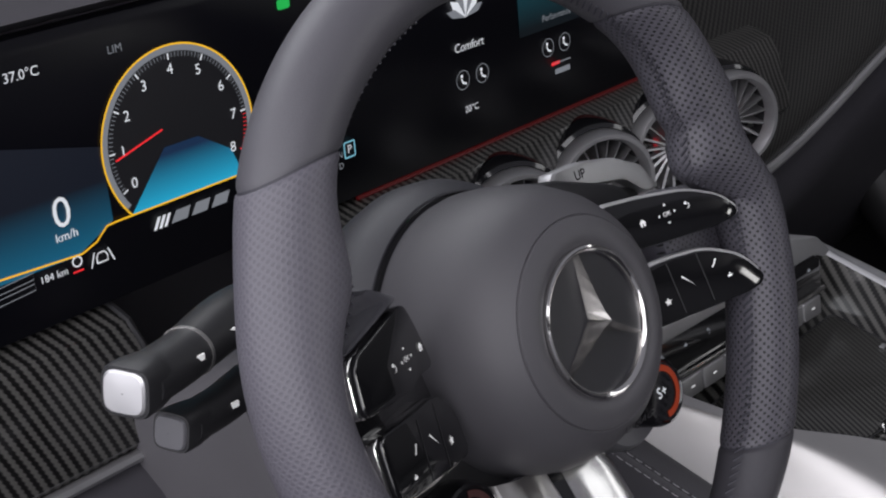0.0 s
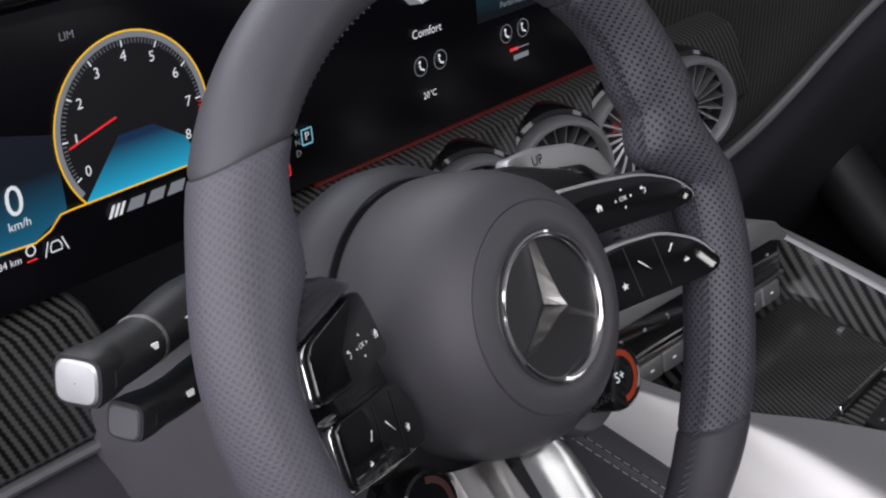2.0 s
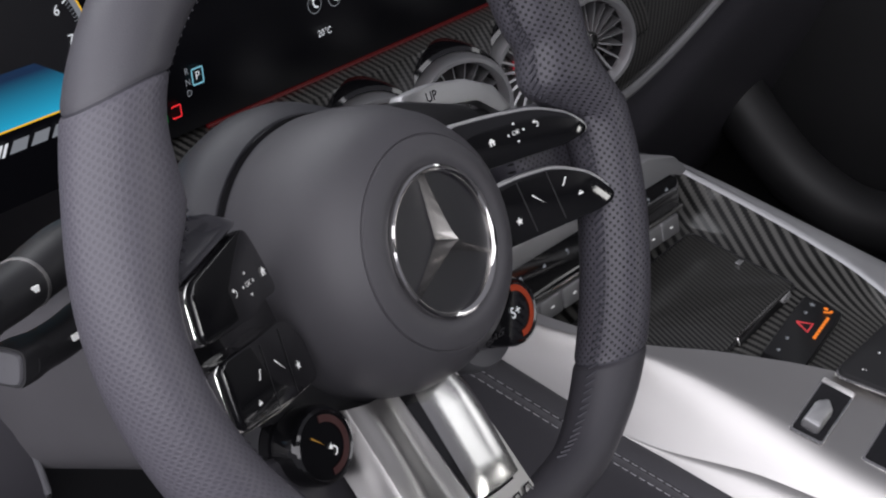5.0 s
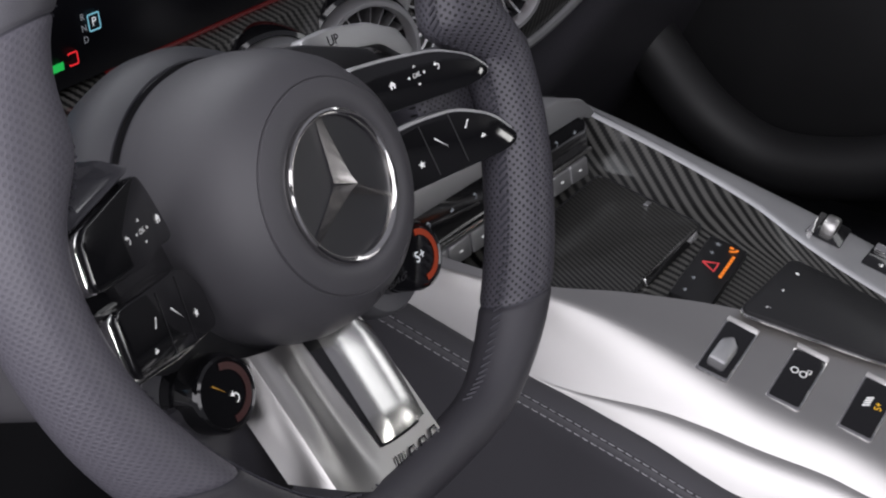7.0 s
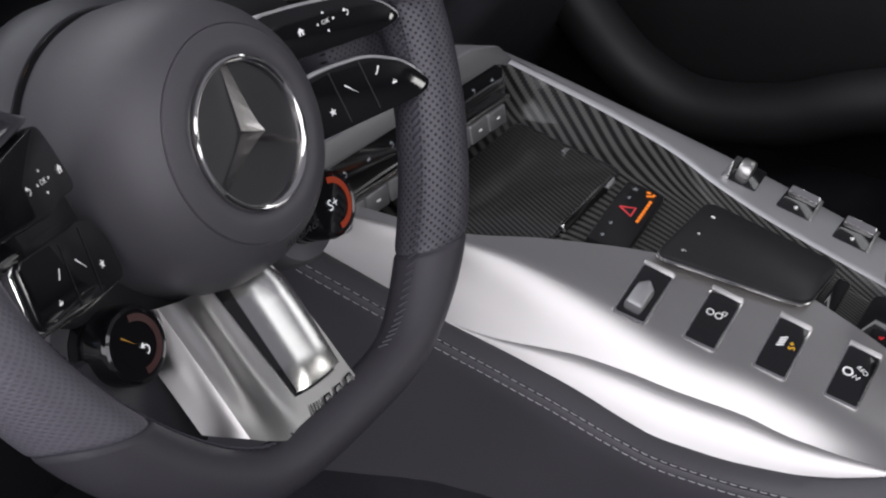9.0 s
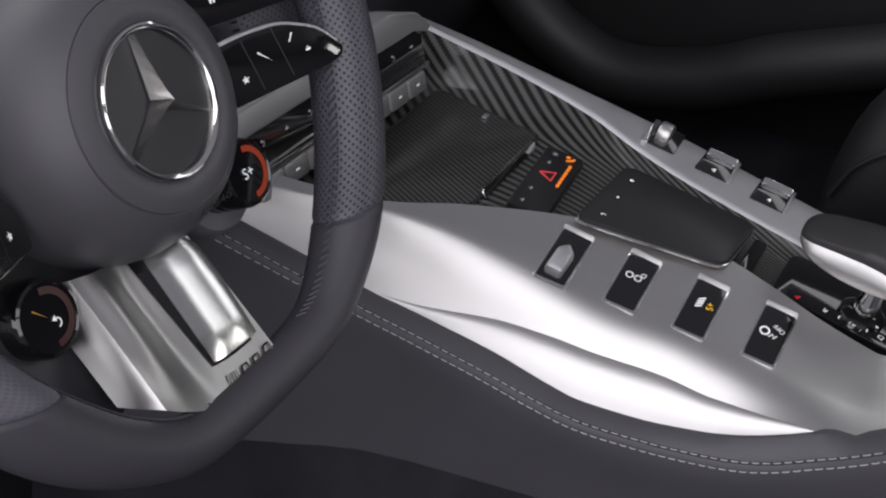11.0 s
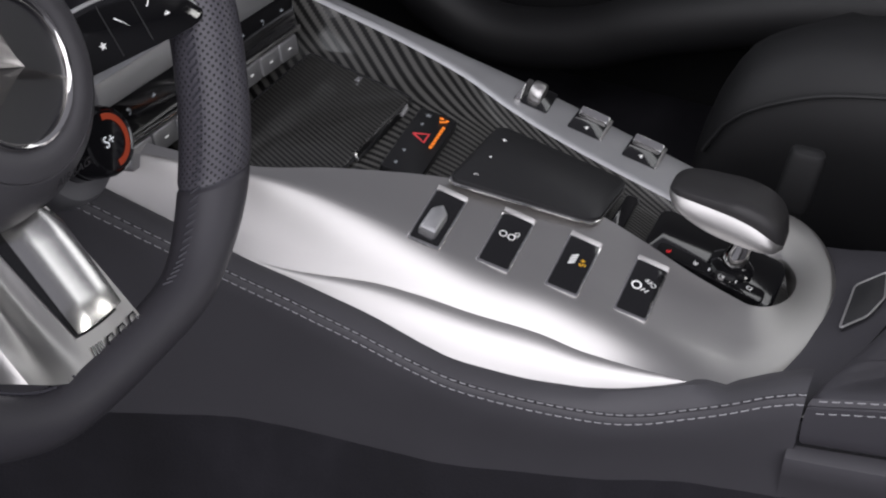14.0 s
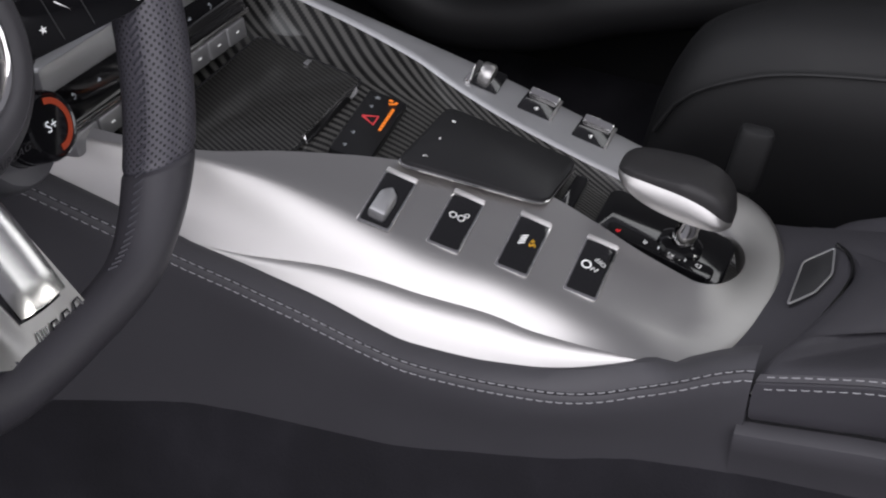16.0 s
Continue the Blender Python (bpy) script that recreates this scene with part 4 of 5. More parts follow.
def right_outer(y):
    return curve([(0.0, 0.917), (0.10, 0.925), (0.16, 0.931), (0.22, 0.937), (0.30, 0.940), (0.39, 0.940), (0.45, 0.937)], y)


def right_profile(y):
    p, z, xi = right_pivot(y), cz(y), right_inner(y)
    xo = right_outer(y)
    h = lambda x: z + (x - p) * math.tan(radians(5))
    return [(xi - 0.002, y, h(xi) - 0.030), (xi - 0.001, y, h(xi) - 0.004), (xi + 0.002, y, h(xi) - 0.0005), (xi + 0.005, y, h(xi + 0.005)), (xi * 0.7 + xo * 0.3, y, h(xi * 0.7 + xo * 0.3)), (xi * 0.4 + xo * 0.6, y, h(xi * 0.4 + xo * 0.6)), (xo - 0.003, y, h(xo - 0.003)), (xo, y, h(xo) - 0.001), (xo + 0.004, y, h(xo) - 0.0035), (xo + 0.007, y, h(xo) - 0.009), (xo + 0.010, y, h(xo) - 0.020), (xo + 0.012, y, h(xo) - 0.038), (xo + 0.014, y, h(xo) - 0.06)]


def smooth_step(f):
    return f * f * (3 - 2 * f)


# the driver's rail runs on round the rear of the shifter to meet the other
rows = [rail_profile(y) for y in YS]
near, far = rail_profile(0.03), right_profile(0.03)
bend = []
for i in range(1, 33):
    a = math.pi * i / 32
    w = smooth_step(i / 32)
    ring = []
    for (xa, _, za), (xb, _, zb) in zip(near, far):
        d = (CX - xa) * (1 - w) + (xb - CX) * w
        r = 0.022 + max(0.0, d - 0.033) * 0.50
        ring.append((CX - d * math.cos(a), 0.03 - r * math.sin(a), za * (1 - w) + zb * w - 0.005 * math.sin(a)))
    bend.append(ring)
part("left_rail", loft(bend[::-1] + rows), ALU, console, "satin aluminium rail with buttons")
part("right_rail", loft([right_profile(y) for y in YS]), ALU_MATT, console, "satin aluminium rail with buttons")


# scooped metal edge on the driver's side
rows, edge = [], []
for i in range(49):
    y = 0.036 + 0.308 * i / 48
    lo, e, xs = crease_z(y), edge_z(y), side_x(y)
    d = max(0.0004, lo - e)
    w = min(1, d / 0.03)
    xl = rail_profile(y)[-1][0]
    rows.append([(xl + (xs - xl) * f + 0.005 * math.sin(math.pi * f) * w, y, lo - d * f) for f in [k / 8 for k in range(9)]])
    edge.append((xs - 0.0005, y, e - 0.0005))
part("scoop", loft(rows), ALU, console, "bright scooped aluminium blade")
part("scoop_edge", tube(edge, 0.0013, 8), CHROME, console)

# leather bolster, seam and side wall


def seam_z(y):
    return curve([(-0.024, 0.409), (-0.005, 0.399), (0.015, 0.386), (0.04, 0.3725), (0.063, 0.3635), (0.08, 0.3605), (0.098, 0.3595), (0.13, 0.3605), (0.17, 0.3655), (0.21, 0.3745), (0.25, 0.385), (0.29, 0.394), (0.344, 0.408), (0.40, 0.434), (0.452, 0.460), (0.53, 0.497)], y)


rows, st1, st2 = [], [], []
for y in [-0.0262 + 0.5537 * i / 90 for i in range(91)]:
    xs = side_x(y)
    s, t = seam_z(y), max(edge_z(y) + 0.001, seam_z(y) + 0.006)
    b = curve([(-0.08, 0.325), (0.093, 0.294), (0.207, 0.284), (0.33, 0.273), (0.437, 0.262), (0.53, 0.252)], y)
    rows.append([(xs + 0.016, y, t - 0.006), (xs + 0.004, y, t - 0.001), (xs - 0.004, y, t + 0.0008), (xs - 0.011, y, t * 0.7 + s * 0.3 + 0.001), (xs - 0.0145, y, s + 0.004), (xs - 0.0138, y, s + 0.0018), (xs - 0.0132, y, s), (xs - 0.0146, y, s - 0.002), (xs - 0.0152, y, s - 0.006), (xs - 0.014, y, s - 0.02), (xs - 0.008, y, (s + b) / 2), (xs - 0.001, y, b), (xs + 0.001, y, b - 0.01)])
    st1.append(Vector((xs - 0.0146, y, s + 0.0036)))
    st2.append(Vector((xs - 0.0153, y, s - 0.0036)))
part("side_panel", loft(rows), LEATHER_SOFT, console, "smooth dark grey leather side panel")
for line in (st1, st2):
    bms = []
    fine = spline(line, 91 * 3)
    for i in range(0, len(fine) - 2, 3):
        a, b = fine[i], fine[i].lerp(fine[min(i + 3, len(fine) - 1)], 0.68)
        off = Vector((-0.0008, 0, 0))
        bms.append(tube([a + off, a.lerp(b, 0.5) + off * 1.4, b + off], 0.00035, 5))
    part("stitching", merge(*bms), STITCH, console, "pale grey double stitching")
# the panel runs on to the rear below the armrest's gap
rows = []
for k in range(30):
    y = -0.0225 - 0.60 * k / 29
    top, b = curve([(-0.65, 0.400), (-0.25, 0.391), (-0.109, 0.3790), (-0.03, 0.3655), (0.0, 0.361)], y), curve([(-0.65, 0.375), (-0.4, 0.355), (-0.08, 0.325), (0.093, 0.294)], y)
    xs = side_x(y)
    rows.append([(xs + 0.022, y, top - 0.001), (xs + 0.004, y, top), (xs - 0.008, y, top - 0.001), (xs - 0.0135, y, top - 0.005), (xs - 0.0145, y, top - 0.012), (xs - 0.010, y, (top + b) / 2), (xs - 0.001, y, b), (xs + 0.001, y, b - 0.01)])
part("rear_side_panel", loft(rows), LEATHER_SOFT, console, "smooth dark grey leather side panel")
# carpeted kick panel below
rows = []
for i in range(30):
    y = -0.40 + 1.0 * i / 29
    b = curve([(-0.4, 0.355), (-0.08, 0.325), (0.093, 0.294), (0.207, 0.284), (0.33, 0.273), (0.437, 0.262), (0.6, 0.245)], y)
    xs = side_x(y)
    rows.append([(xs + 0.002, y, b + 0.004), (xs - 0.004, y, b - 0.004), (xs - 0.018, y, b - 0.03), (xs - 0.028, y, b - 0.08), (xs - 0.07, y, 0.105)])
part("kick_panel", loft(rows), CARPET, console, "dark carpet kick panel")
# passenger side closing panel
part("far_side", loft([[(right_outer(y) + 0.012, y, cz(y) - 0.050), (0.975, y, cz(y) - 0.10), (0.985, y, 0.10)] for y in (-0.03, 0.0, 0.1, 0.2, 0.3, 0.4, 0.5)]), SEAT, console)

# tray: carbon walls sweeping down to a sliding lid


def lid_x(y):
    return curve([(0.0, 0.852), (0.12, 0.866), (0.24, 0.872), (0.275, 0.868), (0.3025, 0.8637), (0.406, 0.893), (0.45, 0.906)], y)


def tray_z(y):
    return curve([(0.0, cz(0.0) - 0.018), (0.10, cz(0.10) - 0.014), (0.20, cz(0.20) - 0.010), (0.28, cz(0.28) - 0.006), (0.303, 0.4465), (0.46, 0.4465)], y)


rows = []
for i in range(60):
    y = 0.44 * i / 59
    xi, xr, xl, zz = inner(y), right_inner(y), lid_x(y), tray_z(y)
    top = cz(y) + (xi - pivot(y)) * math.tan(radians(15.5)) - 0.006
    topr = cz(y) - (right_pivot(y) - xr) * math.tan(radians(5)) - 0.002
    wall = [(xl + (xr - 0.001 - xl) * f, y, zz + (topr - zz) * f ** 1.7) for f in [k / 12 for k in range(1, 13)]]
    rows.append([(xi + 0.0015, y, top), (xi + 0.006, y, zz + 0.005), (xi + 0.011, y, zz)] + [(xi + 0.011 + (xl - xi - 0.011) * k / 6, y, zz) for k in range(1, 7)] + wall)
part("tray", loft(rows), CARBON_TRAY, console, "glossy carbon fibre tray")
lid_outline = rounded([(0.748, 0.3045), (0.8610, 0.3045), (0.8900, 0.404), (0.700, 0.404), (0.722, 0.345)], 0.006)
part("tray_lid", prism(lid_outline, 0.4440, 0.4492, 0.0012), carbon_weave("lid_carbon", 0.0038, 31.0, 0.070, 0.006, 0.10, 0.45), console, "glossy carbon fibre sliding lid")
part("lid_rim", tube([(p.x, p.y, 0.4482) for p in rounded([(0.747, 0.3035), (0.8625, 0.3035), (0.8920, 0.4055), (0.699, 0.4055), (0.721, 0.345)], 0.007)], 0.0008, 6, closed=True), PLASTIC, console)
part("tray_handle", box(0.084, 0.0030, 0.006, 0.0014), CHROME, console, "chrome grip of the tray lid", at=Matrix.Translation((0.8045, 0.3022, 0.4500)) @ pose(0, 0, 0, -25))
part("lid_latch", box(0.007, 0.004, 0.0012, 0.0005, at=(0.868, 0.352, 0.4494)), ALU_MATT, console)

CONSOLE_R = pose(0, 0, 0, 12)


def on_console(x, y, lift=0.0):
    return Matrix.Translation((x, y, cz(y))) @ CONSOLE_R @ shift(0, 0, lift)


# hazard button strip
strip = thing("hazard_switch_strip", "gloss black switch strip with red hazard triangle and orange airbag lamp", "switch panel", on_console(0.8065, 0.2735, -0.0050) @ shift(0, 0, 0, 5))
part("panel", box(0.086, 0.029, 0.012, 0.002), mat("switch_black", (0.008, 0.008, 0.009), 0.36, vary=0.05), strip)
tri = [(0.0068 * math.cos(radians(90 + 120 * k)), 0.0068 * math.sin(radians(90 + 120 * k))) for k in range(4)]
part("hazard_triangle", ribbon(tri, 0.0022, 0.0064), lit("hazard_red", (1.0, 0.08, 0.10), 0.55), strip, "red hazard triangle", smooth=False, at=shift(0.006, 0.001))
part("warning_text", merge(*[box(0.0035, 0.0022, 0.0004, at=(0.012 + 0.0046 * k, -0.0085, 0.0063)) for k in range(-3, 4)]), LIT_ORANGE, strip, "orange lit warning line", smooth=False)
part("warning_lamp", merge(area(arc(0.0022, 0.0018, 0.0018, 0, 345, 12), 0.0006), ribbon([(-0.003, 0.002), (0.0, -0.002), (0.003, -0.0028)], 0.0022, 0.0006)), LIT_ORANGE, strip, "orange airbag lamp", at=shift(0.034, -0.0055, 0.006))
for x, kind in ((-0.034, "bar"), (-0.017, "bar"), (0.021, "bar"), (0.034, "star")):
    icon(x, 0.006, kind, 0.0064, strip, 0.9, LIT_DIM)

# touchpad
pad = thing("touchpad", "matt black touchpad with bright edge on the console", "touchpad", on_console(0.812, 0.186, 0.0))
o = rounded([(-0.052, 0.0525), (-0.025, -0.0495), (0.036, -0.0535), (0.034, 0.0485)], 0.010)
part("base", prism([(p.x * 0.80 + 0.006, p.y * 0.94) for p in o], -0.020, 0.0125, 0.002), GLOSS, pad)
part("edge", prism([(p.x * 1.004, p.y * 1.004) for p in o], 0.0118, 0.0138, 0.0007), CHROME, pad, "thin chrome edge")
part("surface", prism([(p.x * 0.985, p.y * 0.985) for p in o], 0.0134, 0.0170, 0.0020), mat("touch_black", (0.016, 0.016, 0.017), 0.38, bump=0.05, scale=2500), pad, "matt black touch surface")
for k, kind in enumerate(("back", "bar", "home")):
    icon(-0.036 + 0.026 * k, 0.037, kind, 0.0173, pad, 0.6)
part("palm_rest", box(0.056, 0.010, 0.016, 0.003, at=(0.006, -0.060, 0.001)), GLOSS, pad)

# rail buttons
TILT_L = pose(0, 0, 0, 12) @ pose(0, 0, 0, 0, -15.5, 0)


def rail_button(i, txt):
    y = 0.229 - 0.0452 * i
    b = thing("console_button", "gloss black console button in a bright bezel, %s" % txt, "button", Matrix.Translation((pivot(y), y, cz(y))) @ TILT_L, group="buttons on the driver's side rail")
    o = rounded([(-0.0235, -0.0120), (0.0235, -0.0105), (0.0220, 0.0120), (-0.0250, 0.0105)], 0.0022)
    part("bezel", prism([(p.x * 1.02, p.y * 1.04) for p in o], -0.004, 0.0009, 0.0006), CHROME, b, "bright metal bezel")
    part("key", prism([(p.x * 0.93, p.y * 0.92) for p in o], -0.002, 0.0014, 0.0005), GLOSS, b)
    part("lip", box(0.0036, 0.0225, 0.0022, 0.0007), ALU, b, "bright metal lip", at=Matrix.Translation((0.0228, 0.0005, 0.0012)) @ pose(0, 0, 0, 0, -22, 0))
    return b


RB = [rail_button(i, t) for i, t in enumerate(("with a silver toggle", "with white exhaust icon", "with yellow damper icon", "with white traction icon"))]
part("toggle", prism(rounded([(-0.0185, -0.0062), (0.001, -0.0062), (0.007, 0.0), (0.001, 0.0062), (-0.0185, 0.0062)], 0.002), 0.001, 0.0085, 0.0035), ALU_MATT, RB[0], "faceted silver toggle")
for cx, cy in ((0.006, 0.004), (0.006, -0.002)):
    part("icon", ribbon(arc(cx - 0.003, cy, 0.0023, 0, 360, 16), 0.0007, 0.0017), WHITE, RB[1], smooth=False)
letters("icon", "D", 0.0050, WHITE, RB[1], shift(0.007, -0.0045, 0.0017, 90))
part("icon", merge(*[ribbon([(-0.002 + 0.0022 * k, 0.004), (0.001 + 0.0022 * k, 0.0)], 0.0012, 0.0017) for k in range(4)]), WHITE, RB[2], smooth=False)
letters("icon", "S+", 0.0065, mat("print_yellow", (0.8, 0.45, 0.02), 0.5, vary=0.0, glow=(1.0, 0.5, 0.02), power=0.35), RB[2], shift(0.003, -0.005, 0.0017, 15))
part("icon", merge(ribbon(arc(0.0, 0.004, 0.003, 0, 360, 14), 0.0012, 0.0017), ribbon([(-0.003, 0.0), (0.0, -0.0015), (-0.003, -0.003), (0.0, -0.0045)], 0.0009, 0.0017)), WHITE, RB[3], smooth=False)
letters("icon", "OFF", 0.0050, WHITE, RB[3], shift(0.006, -0.004, 0.0017, 65))
TILT_R = pose(0, 0, 0, 12) @ pose(0, 0, 0, 0, -5, 0)
for i in range(3):
    y = 0.229 - 0.0452 * i
    b = thing("console_switch", ("round thumbwheel volume switch in a metal well" if i == 0 else "metal rocker switch in a black well"), "switch", Matrix.Translation((right_outer(y) - 0.0125, y, cz(y) + 0.0010)) @ TILT_R, group="switches on the passenger's side rail")
    o = rounded([(-0.0140, -0.0140), (0.0140, -0.0130), (0.0140, 0.0130), (-0.0140, 0.0140)], 0.0022)
    part("well", prism(o, -0.006, 0.0004, 0.0003), GLOSS, b)
    if i == 0:
        bm = lathe([(0.0, -0.005), (0.0085, -0.005), (0.0095, -0.0035), (0.0095, 0.0035), (0.0085, 0.005), (0.0, 0.005)], 32)
        part("thumbwheel", bm, ALU, b, at=Matrix.Translation((0.0, 0, 0.003)) @ pose(0, 0, 0, 90, 0, 0))
        part("cradle", box(0.030, 0.005, 0.003, 0.001, at=(0, 0.0105, 0.0012)), CHROME, b)
    else:
        part("rocker", box(0.0075, 0.0235, 0.0040, 0.0010), CHROME, b, "bright metal rocker", at=Matrix.Translation((0.0095, 0, 0.0014)) @ pose(0, 0, 0, 0, -14, 0))
        part("bezel", box(0.0275, 0.0022, 0.0018, 0.0005, at=(0, -0.0132, 0.0008)), ALU, b)
        icon(-0.008, 0.0, "bar", 0.0013, b, 1.0)

# shifter: base and knob
shifter = thing("gear_selector", "short gear selector with leather top and silver sides", "gear selector", on_console(0.832, 0.060, 0.0))
part("base", prism(rounded([(-0.030, -0.048), (0.031, -0.048), (0.033, 0.048), (-0.026, 0.048)], 0.012), -0.016, -0.001, 0.002), GLOSS, shifter)
part("position_strip", prism(rounded([(-0.0305, -0.040), (-0.016, -0.040), (-0.014, 0.038), (-0.0275, 0.038)], 0.004), -0.001, 0.0025, 0.001), GLOSS, shifter)
for k, (c, m) in enumerate((("P", LIT_RED), ("R", WHITE), ("N", WHITE), ("D", WHITE))):
    letters("position_letter", c, 0.0062, m, shifter, shift(-0.0212, 0.030 - 0.0196 * k, 0.0028, 75))
for k in range(2):
    part("position_dash", box(0.0032, 0.0008, 0.0003, at=(-0.0212, 0.0005 - 0.0196 * k, 0.0027)), WHITE, shifter, smooth=False)
part("stem_boot", lathe([(0.016, -0.002), (0.0155, 0.004), (0.012, 0.0065), (0.009, 0.007)], 32), GLOSS, shifter, at=shift(-0.006, -0.012, 0))
part("stem", lathe([(0.0085, 0.0), (0.0085, 0.014), (0.0075, 0.016), (0.0075, 0.034)], 32), CHROME, shifter, "polished selector stem", at=shift(-0.006, -0.012, 0.002))
KNOB = ((0.0975, 0.006, 0.4530, 0.4515, 0.4500), (0.0955, 0.0105, 0.4550, 0.4520, 0.4480), (0.090, 0.0150, 0.4572, 0.4520, 0.4440), (0.080, 0.0172, 0.4583, 0.4518, 0.4385), (0.066, 0.0182, 0.4585, 0.4505, 0.4335), (0.050, 0.0185, 0.4585, 0.4480, 0.4300), (0.037, 0.0180, 0.4560, 0.4440, 0.4282), (0.027, 0.0165, 0.4515, 0.4385, 0.4272), (0.020, 0.0130, 0.4440, 0.4330, 0.4272), (0.0165, 0.0070, 0.4335, 0.4300, 0.4275))


def knob_row(y, w, top, mid, low, leather):
    x = 0.8300
    if leather:
        side = [(-1.0, mid), (-1.02, mid + (top - mid) * 0.35), (-0.96, mid + (top - mid) * 0.75), (-0.80, top - 0.0004), (-0.4, top + 0.0003), (0.0, top + 0.0006), (0.4, top + 0.0006), (0.9, top + 0.0008), (1.12, mid + (top - mid) * 0.8), (1.15, mid)]
    else:
        side = [(-1.0, mid), (-1.07, mid - (mid - low) * 0.16), (-1.15, mid - (mid - low) * 0.45), (-1.20, mid - (mid - low) * 0.78), (-1.17, mid - (mid - low) * 0.95), (-1.05, low - 0.0004), (-0.6, low), (0.6, low), (0.9, mid - (mid - low) * 0.7), (1.0, mid)]
    return [(x + w * k, y, z) for k, z in side]


def fine_knob():
    """The knob's stations, smoothed along its length."""
    P = spline([(k[0], k[1], k[2]) for k in KNOB], 37)
    Q = spline([(k[3], k[4], 0) for k in KNOB], 37)
    return [(p.x, p.y, p.z, q.x, q.y) for p, q in zip(P, Q)]


to_shifter = shifter.matrix_world.inverted()
part("knob_top", loft([[to_shifter @ Vector(p) for p in knob_row(*k, True)] for k in fine_knob()], caps=True), mat("knob_leather", (0.022, 0.021, 0.022), 0.5, bump=0.2, scale=1500), shifter, "black leather top pad")
part("knob_side", loft([[to_shifter @ Vector(p) for p in knob_row(*k, False)] for k in fine_knob()], caps=True), ALU, shifter, "satin silver knob underside")

# climate bar at the front of the console
climate = thing("climate_panel", "silver climate control bar with black keys at the tray's front", "control panel", Matrix.Translation((0.760, 0.4165, 0.490)) @ pose(0, 0, 0, 78, 0, 0) @ shift(0, 0, 0, -2.5))
part("frame", prism(rounded([(-0.118, 0.018), (-0.118, 0.036), (0.080, 0.040), (0.118, 0.030), (0.136, 0.014), (0.128, 0.012), (0.112, 0.018)], 0.004), -0.030, 0.004, 0.003), ALU_MATT, climate, "satin silver frame")
part("key_panel", prism(rounded([(-0.118, -0.010), (-0.118, 0.0215), (0.112, 0.0185), (0.126, 0.010), (0.126, -0.0115)], 0.003), -0.020, 0.000, 0.002), GLOSS, climate, "gloss black key strip")
part("lower_trim", box(0.244, 0.0030, 0.008, 0.001, at=(0.004, -0.0125, -0.001)), CHROME, climate)
for k in range(2, 10):
    icon(-0.145 + 0.0280 * k, 0.006, "bar" if k % 2 else "back", 0.0004, climate, 0.9, LIT_DIM)
for k in range(2, 10):
    key = part("key", prism(rounded([(-0.0130, -0.0075), (0.0130, -0.0075), (0.0130, 0.0075), (-0.0130, 0.0075)], 0.002), -0.010, 0.0040, 0.0018), ALU_MATT, climate, at=shift(-0.145 + 0.0275 * k, -0.0225, 0.0))
    part("key_mark", box(0.004, 0.0012, 0.0003, at=(0, 0, 0.0042)), WHITE, key, smooth=False)
part("plinth", box(0.240, 0.075, 0.03, 0.004, at=(0.006, -0.008, -0.036)), PLASTIC, climate)

# armrest box behind, its padded lid rising to the rear
def drawer_z(y):
    return curve([(-0.65, 0.405), (-0.25, 0.396), (-0.109, 0.3835), (-0.03, 0.3705), (0.0, 0.366)], y)


def lid_seam_z(y):
    return curve([(-0.65, 0.452), (-0.25, 0.443), (-0.10, 0.4235), (-0.06, 0.4125), (-0.028, 0.4025), (0.0, 0.396)], y)


arm = thing("armrest_box", "dark leather armrest box with grey double stitching", "armrest")
front = spline([(0.700, -0.0275, 0), (0.716, -0.0315, 0), (0.745, -0.041, 0), (0.790, -0.055, 0), (0.825, -0.0645, 0), (0.850, -0.0675, 0), (0.874, -0.0615, 0), (0.895, -0.045, 0), (0.915, -0.040, 0), (0.938, -0.055, 0), (0.950, -0.09, 0)], 50)
o = [p.to_2d() for p in front] + [Vector((0.952, -0.10 - 0.55 * k / 40)) for k in range(41)] + [Vector((0.945 - 0.245 * k / 12, -0.655)) for k in range(13)] + [Vector((0.700, -0.65 + 0.6225 * k / 60)) for k in range(60)]
c = Vector((0.825, -0.34))


def lid_ring(inset, f, lift):
    """A ring round the lid; f runs from the drawer gap to the seam and past it."""
    out = []
    for p in o:
        d = p - c
        step = Vector((math.copysign(min(inset, abs(d.x)), d.x), math.copysign(min(inset, abs(d.y)), d.y)))
        q = p - step * (0.75 if abs(d.x) > 0.09 and abs(d.y) > 0.26 else 1.0)
        if abs(d.x) < 0.115:
            q.x = p.x - inset * d.x / 0.125
        z0, z1 = drawer_z(p.y) + 0.002, lid_seam_z(p.y)
        out.append((q.x, q.y, z0 + (z1 - z0) * f + lift - 0.15 * f * max(0.0, q.x - 0.72)))
    return out


rows = [lid_ring(0.012, 0, -0.002), lid_ring(0.004, 0, 0), lid_ring(0.0012, 0.10, 0), lid_ring(0.0002, 0.3, 0), lid_ring(0.0, 0.75, 0), lid_ring(0.0004, 0.97, 0), lid_ring(0.0017, 1.0, 0), lid_ring(0.0006, 1.0, 0.0012), lid_ring(0.0030, 1.0, 0.006), lid_ring(0.008, 1.0, 0.0085), lid_ring(0.016, 1.0, 0.0100), lid_ring(0.032, 1.0, 0.0108), lid_ring(0.06, 1.0, 0.0112), lid_ring(0.12, 1.0, 0.0115)]
part("lid", loft(rows, closed_v=True), LEATHER, arm, "padded leather lid")
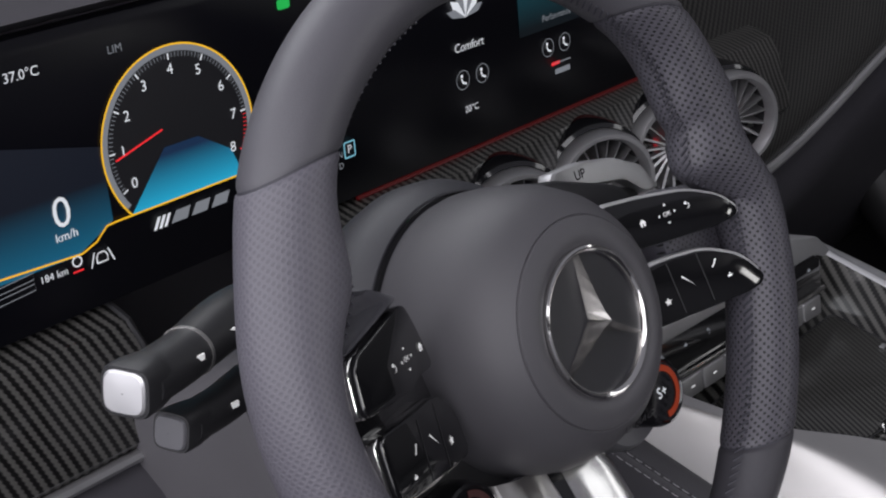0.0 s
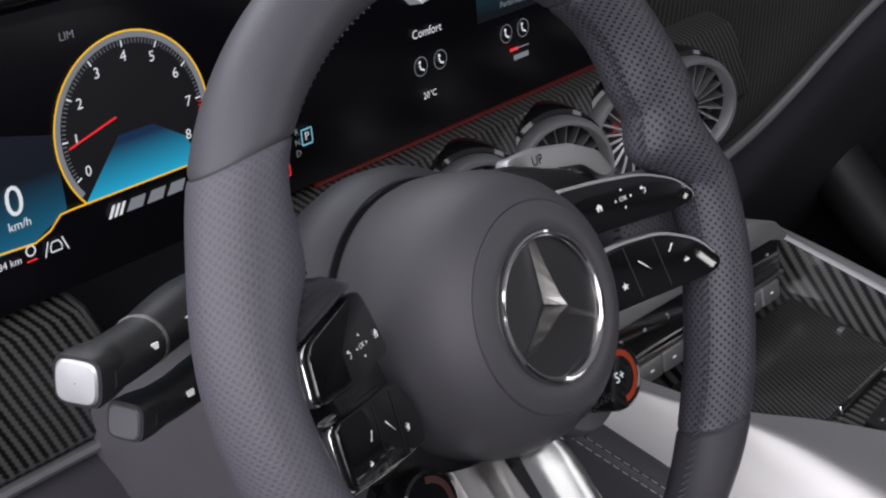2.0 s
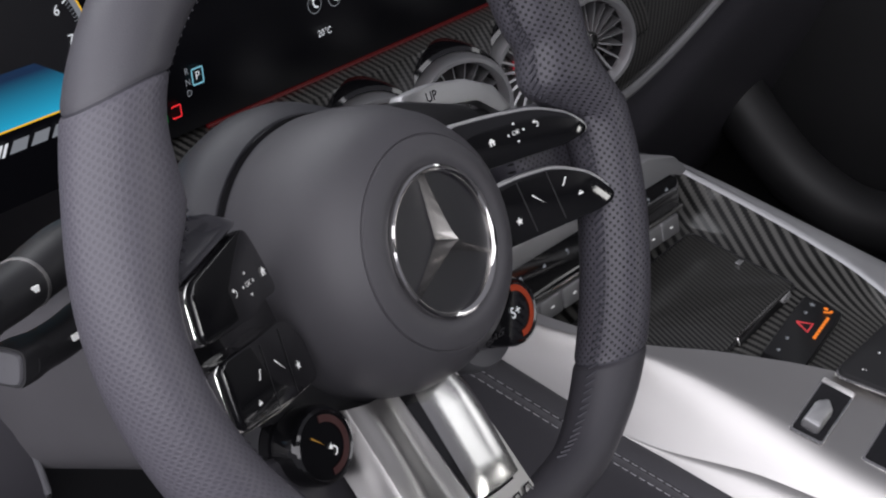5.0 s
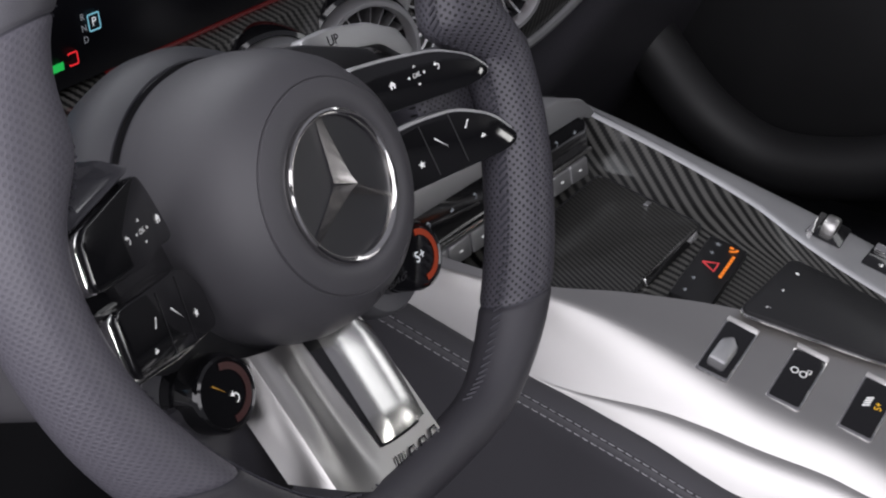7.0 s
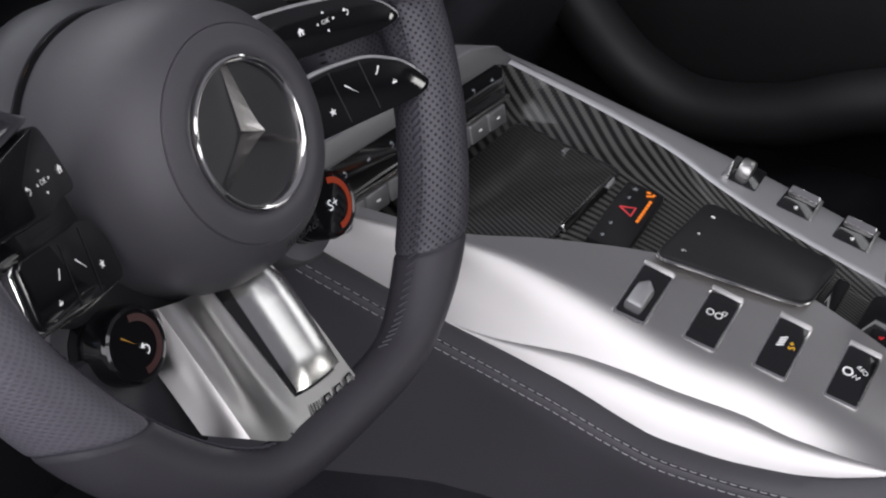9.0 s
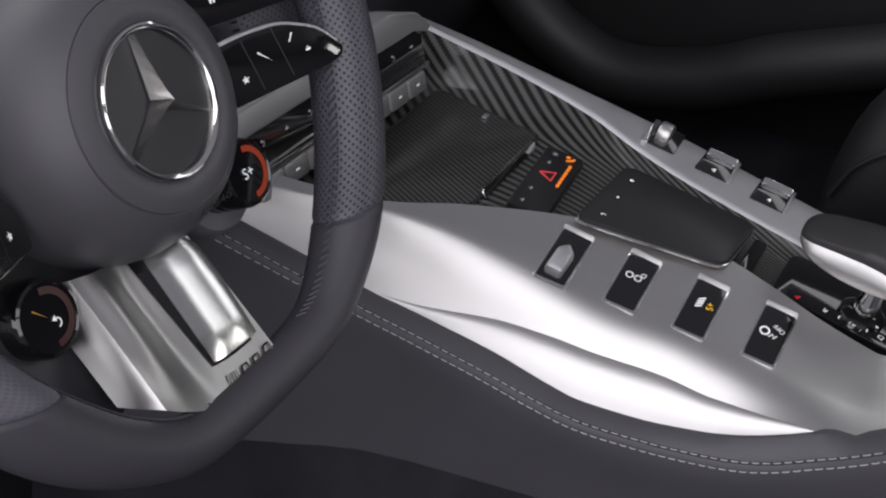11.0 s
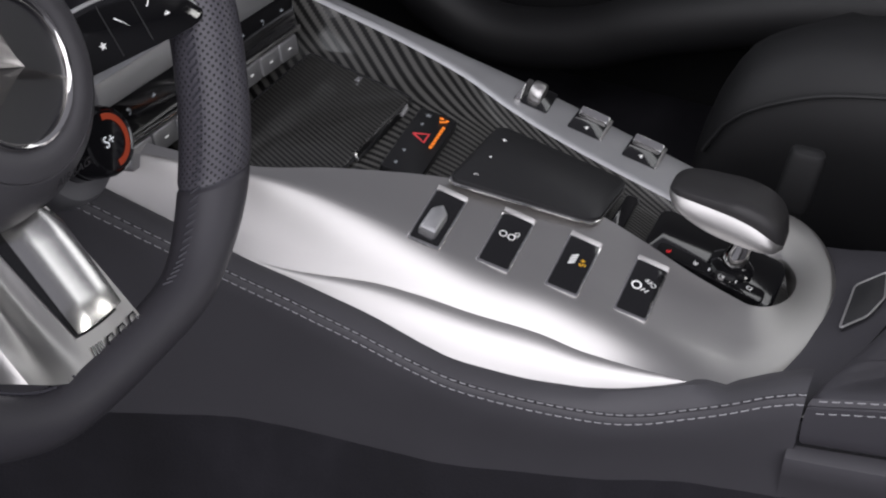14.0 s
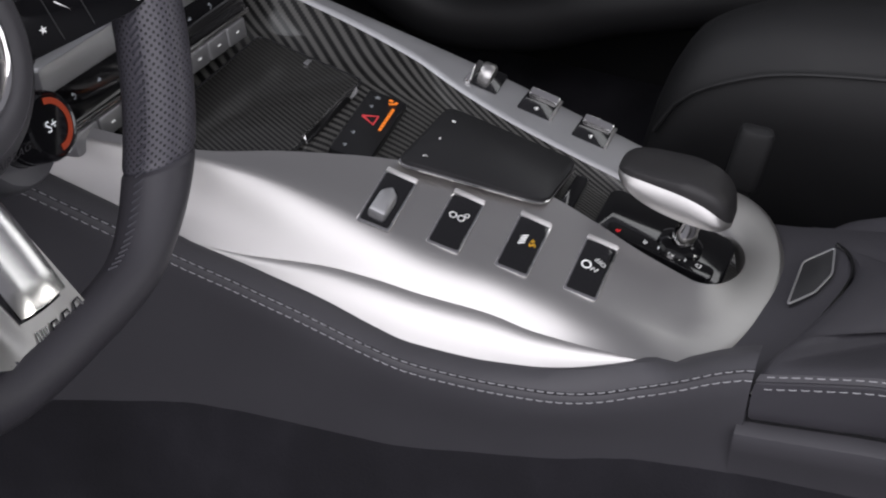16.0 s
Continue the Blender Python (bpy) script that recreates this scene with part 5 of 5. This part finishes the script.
part("lid_gap", tube([(p.x, p.y + 0.0012, min(lid_seam_z(p.y), curve([(-0.09, 0.400), (-0.045, 0.3905), (-0.02, 0.3845), (0.025, 0.378)], p.y) + 0.002)) for p in front[2:33]], 0.0016, 8), GLOSS, arm, "black gap in front of the lid")
# black strip standing in for the shade inside the drawer gap
part("gap_shade", loft([[(0.709, y, drawer_z(y) - 0.012), (0.708, y, drawer_z(y) + 0.010)] for y in [-0.027 - 0.6 * k / 20 for k in range(21)]]), GLOSS, arm)
part("body", prism([(0.730, -0.66), (0.945, -0.66), (0.945, -0.030), (0.730, -0.030)], 0.10, 0.368, 0.004), SEAT, arm)
rows = []
for k in range(31):
    y = 0.0 - 0.09 * k / 30
    z = curve([(-0.09, 0.400), (-0.045, 0.3905), (-0.02, 0.3845), (0.025, 0.378)], y)
    rows.append([(0.7090, y, z - 0.022), (0.7092, y, z - 0.006), (0.713, y, z - 0.001), (0.722, y, z + 0.0006), (0.80, y, z + 0.002), (0.88, y, z + 0.001), (0.915, y, z - 0.003), (0.930, y, z - 0.012), (0.936, y, z - 0.05)])
part("collar", loft(rows), LEATHER, arm, "leather collar in front of the lid")
for lift in (0.0040, -0.0040):
    bms = []
    for k in range(80):
        y = -0.034 - 0.0070 * k
        dz = lid_seam_z(y - 0.0045) - lid_seam_z(y)
        x = 0.6994 + (0.0020 if lift > 0 else 0.0)
        bms.append(tube([(x, y, lid_seam_z(y) + lift), (x - 0.0003, y - 0.0022, lid_seam_z(y) + dz / 2 + lift), (x, y - 0.0045, lid_seam_z(y) + dz + lift)], 0.00035, 5))
    part("stitching", merge(*bms), STITCH, arm, "pale grey double stitching")
tag = thing("pull_tag", "small dark leather pull tag with bright border", "tag", Matrix.Translation((0.8420, -0.0435, 0.3938)) @ pose(0, 0, 0, -11))
tag_outline = rounded([(-0.041, 0.012), (-0.023, -0.0031), (0.0014, -0.0107), (0.0345, -0.0077), (0.013, 0.0105)], 0.004)
part("cloth", prism(tag_outline, -0.002, 0.0012, 0.0005), PLASTIC, tag)
part("border", tube([(p.x, p.y, 0.0013) for p in tag_outline], 0.0008, 6, closed=True), ALU_MATT, tag, "bright border")

# ---- seats ----
seat = thing("passenger_seat", "black leather passenger seat in shadow", "car seat", pose(1.355, -0.2, 0.10))
part("cushion", box(0.40, 0.48, 0.14, 0.05, at=(0.09, 0.06, 0.16)), SEAT, seat, "black leather cushion")
def bolster_row(f):
    """A broad rolled edge that rises along the cushion towards the backrest."""
    y = 0.345 - 0.62 * f
    z = curve([(-0.28, 0.40), (-0.05, 0.368), (0.156, 0.344), (0.232, 0.330), (0.282, 0.309), (0.316, 0.284), (0.336, 0.245), (0.345, 0.21)], y)
    return [(-0.20, y, max(0.02, z - 0.24)), (-0.215, y, z - 0.10), (-0.208, y, z - 0.050), (-0.190, y, z - 0.018), (-0.160, y, z - 0.002), (-0.130, y, z - 0.002), (-0.100, y, z - 0.018), (-0.080, y, z - 0.050), (-0.07, y, z - 0.09)]


part("side_bolster", loft([bolster_row(math.sin(math.pi / 2 * k / 40) ** 2 * 0.5 + 0.5 * k / 40) for k in range(41)], caps=True), mat("bolster_leather", (0.008, 0.008, 0.009), 0.6, bump=0.2, scale=900), seat, "rolled side bolster")
part("bolster_piping", tube([(-0.211, 0.335 - 0.6 * k / 40, Vector(bolster_row((0.01 + 0.6 * k / 40) / 0.62)[2]).z + 0.006) for k in range(41)], 0.0022, 8), SEAT, seat, "piped seam of the bolster")
part("backrest", box(0.50, 0.16, 0.75, 0.06, at=(0.02, -0.33, 0.62)), SEAT, seat)
buckle = thing("seat_belt_buckle", "black seat belt buckle on its stalk beside the seat", "seat belt buckle", pose(1.045, 0.050, 0.215, 6, 0, 10))
part("stalk", box(0.010, 0.022, 0.24, 0.004, at=(0, 0, 0.004)), SEAT, buckle)
part("head", box(0.018, 0.030, 0.056, 0.006, at=(0, 0, 0.140)), SEAT, buckle)
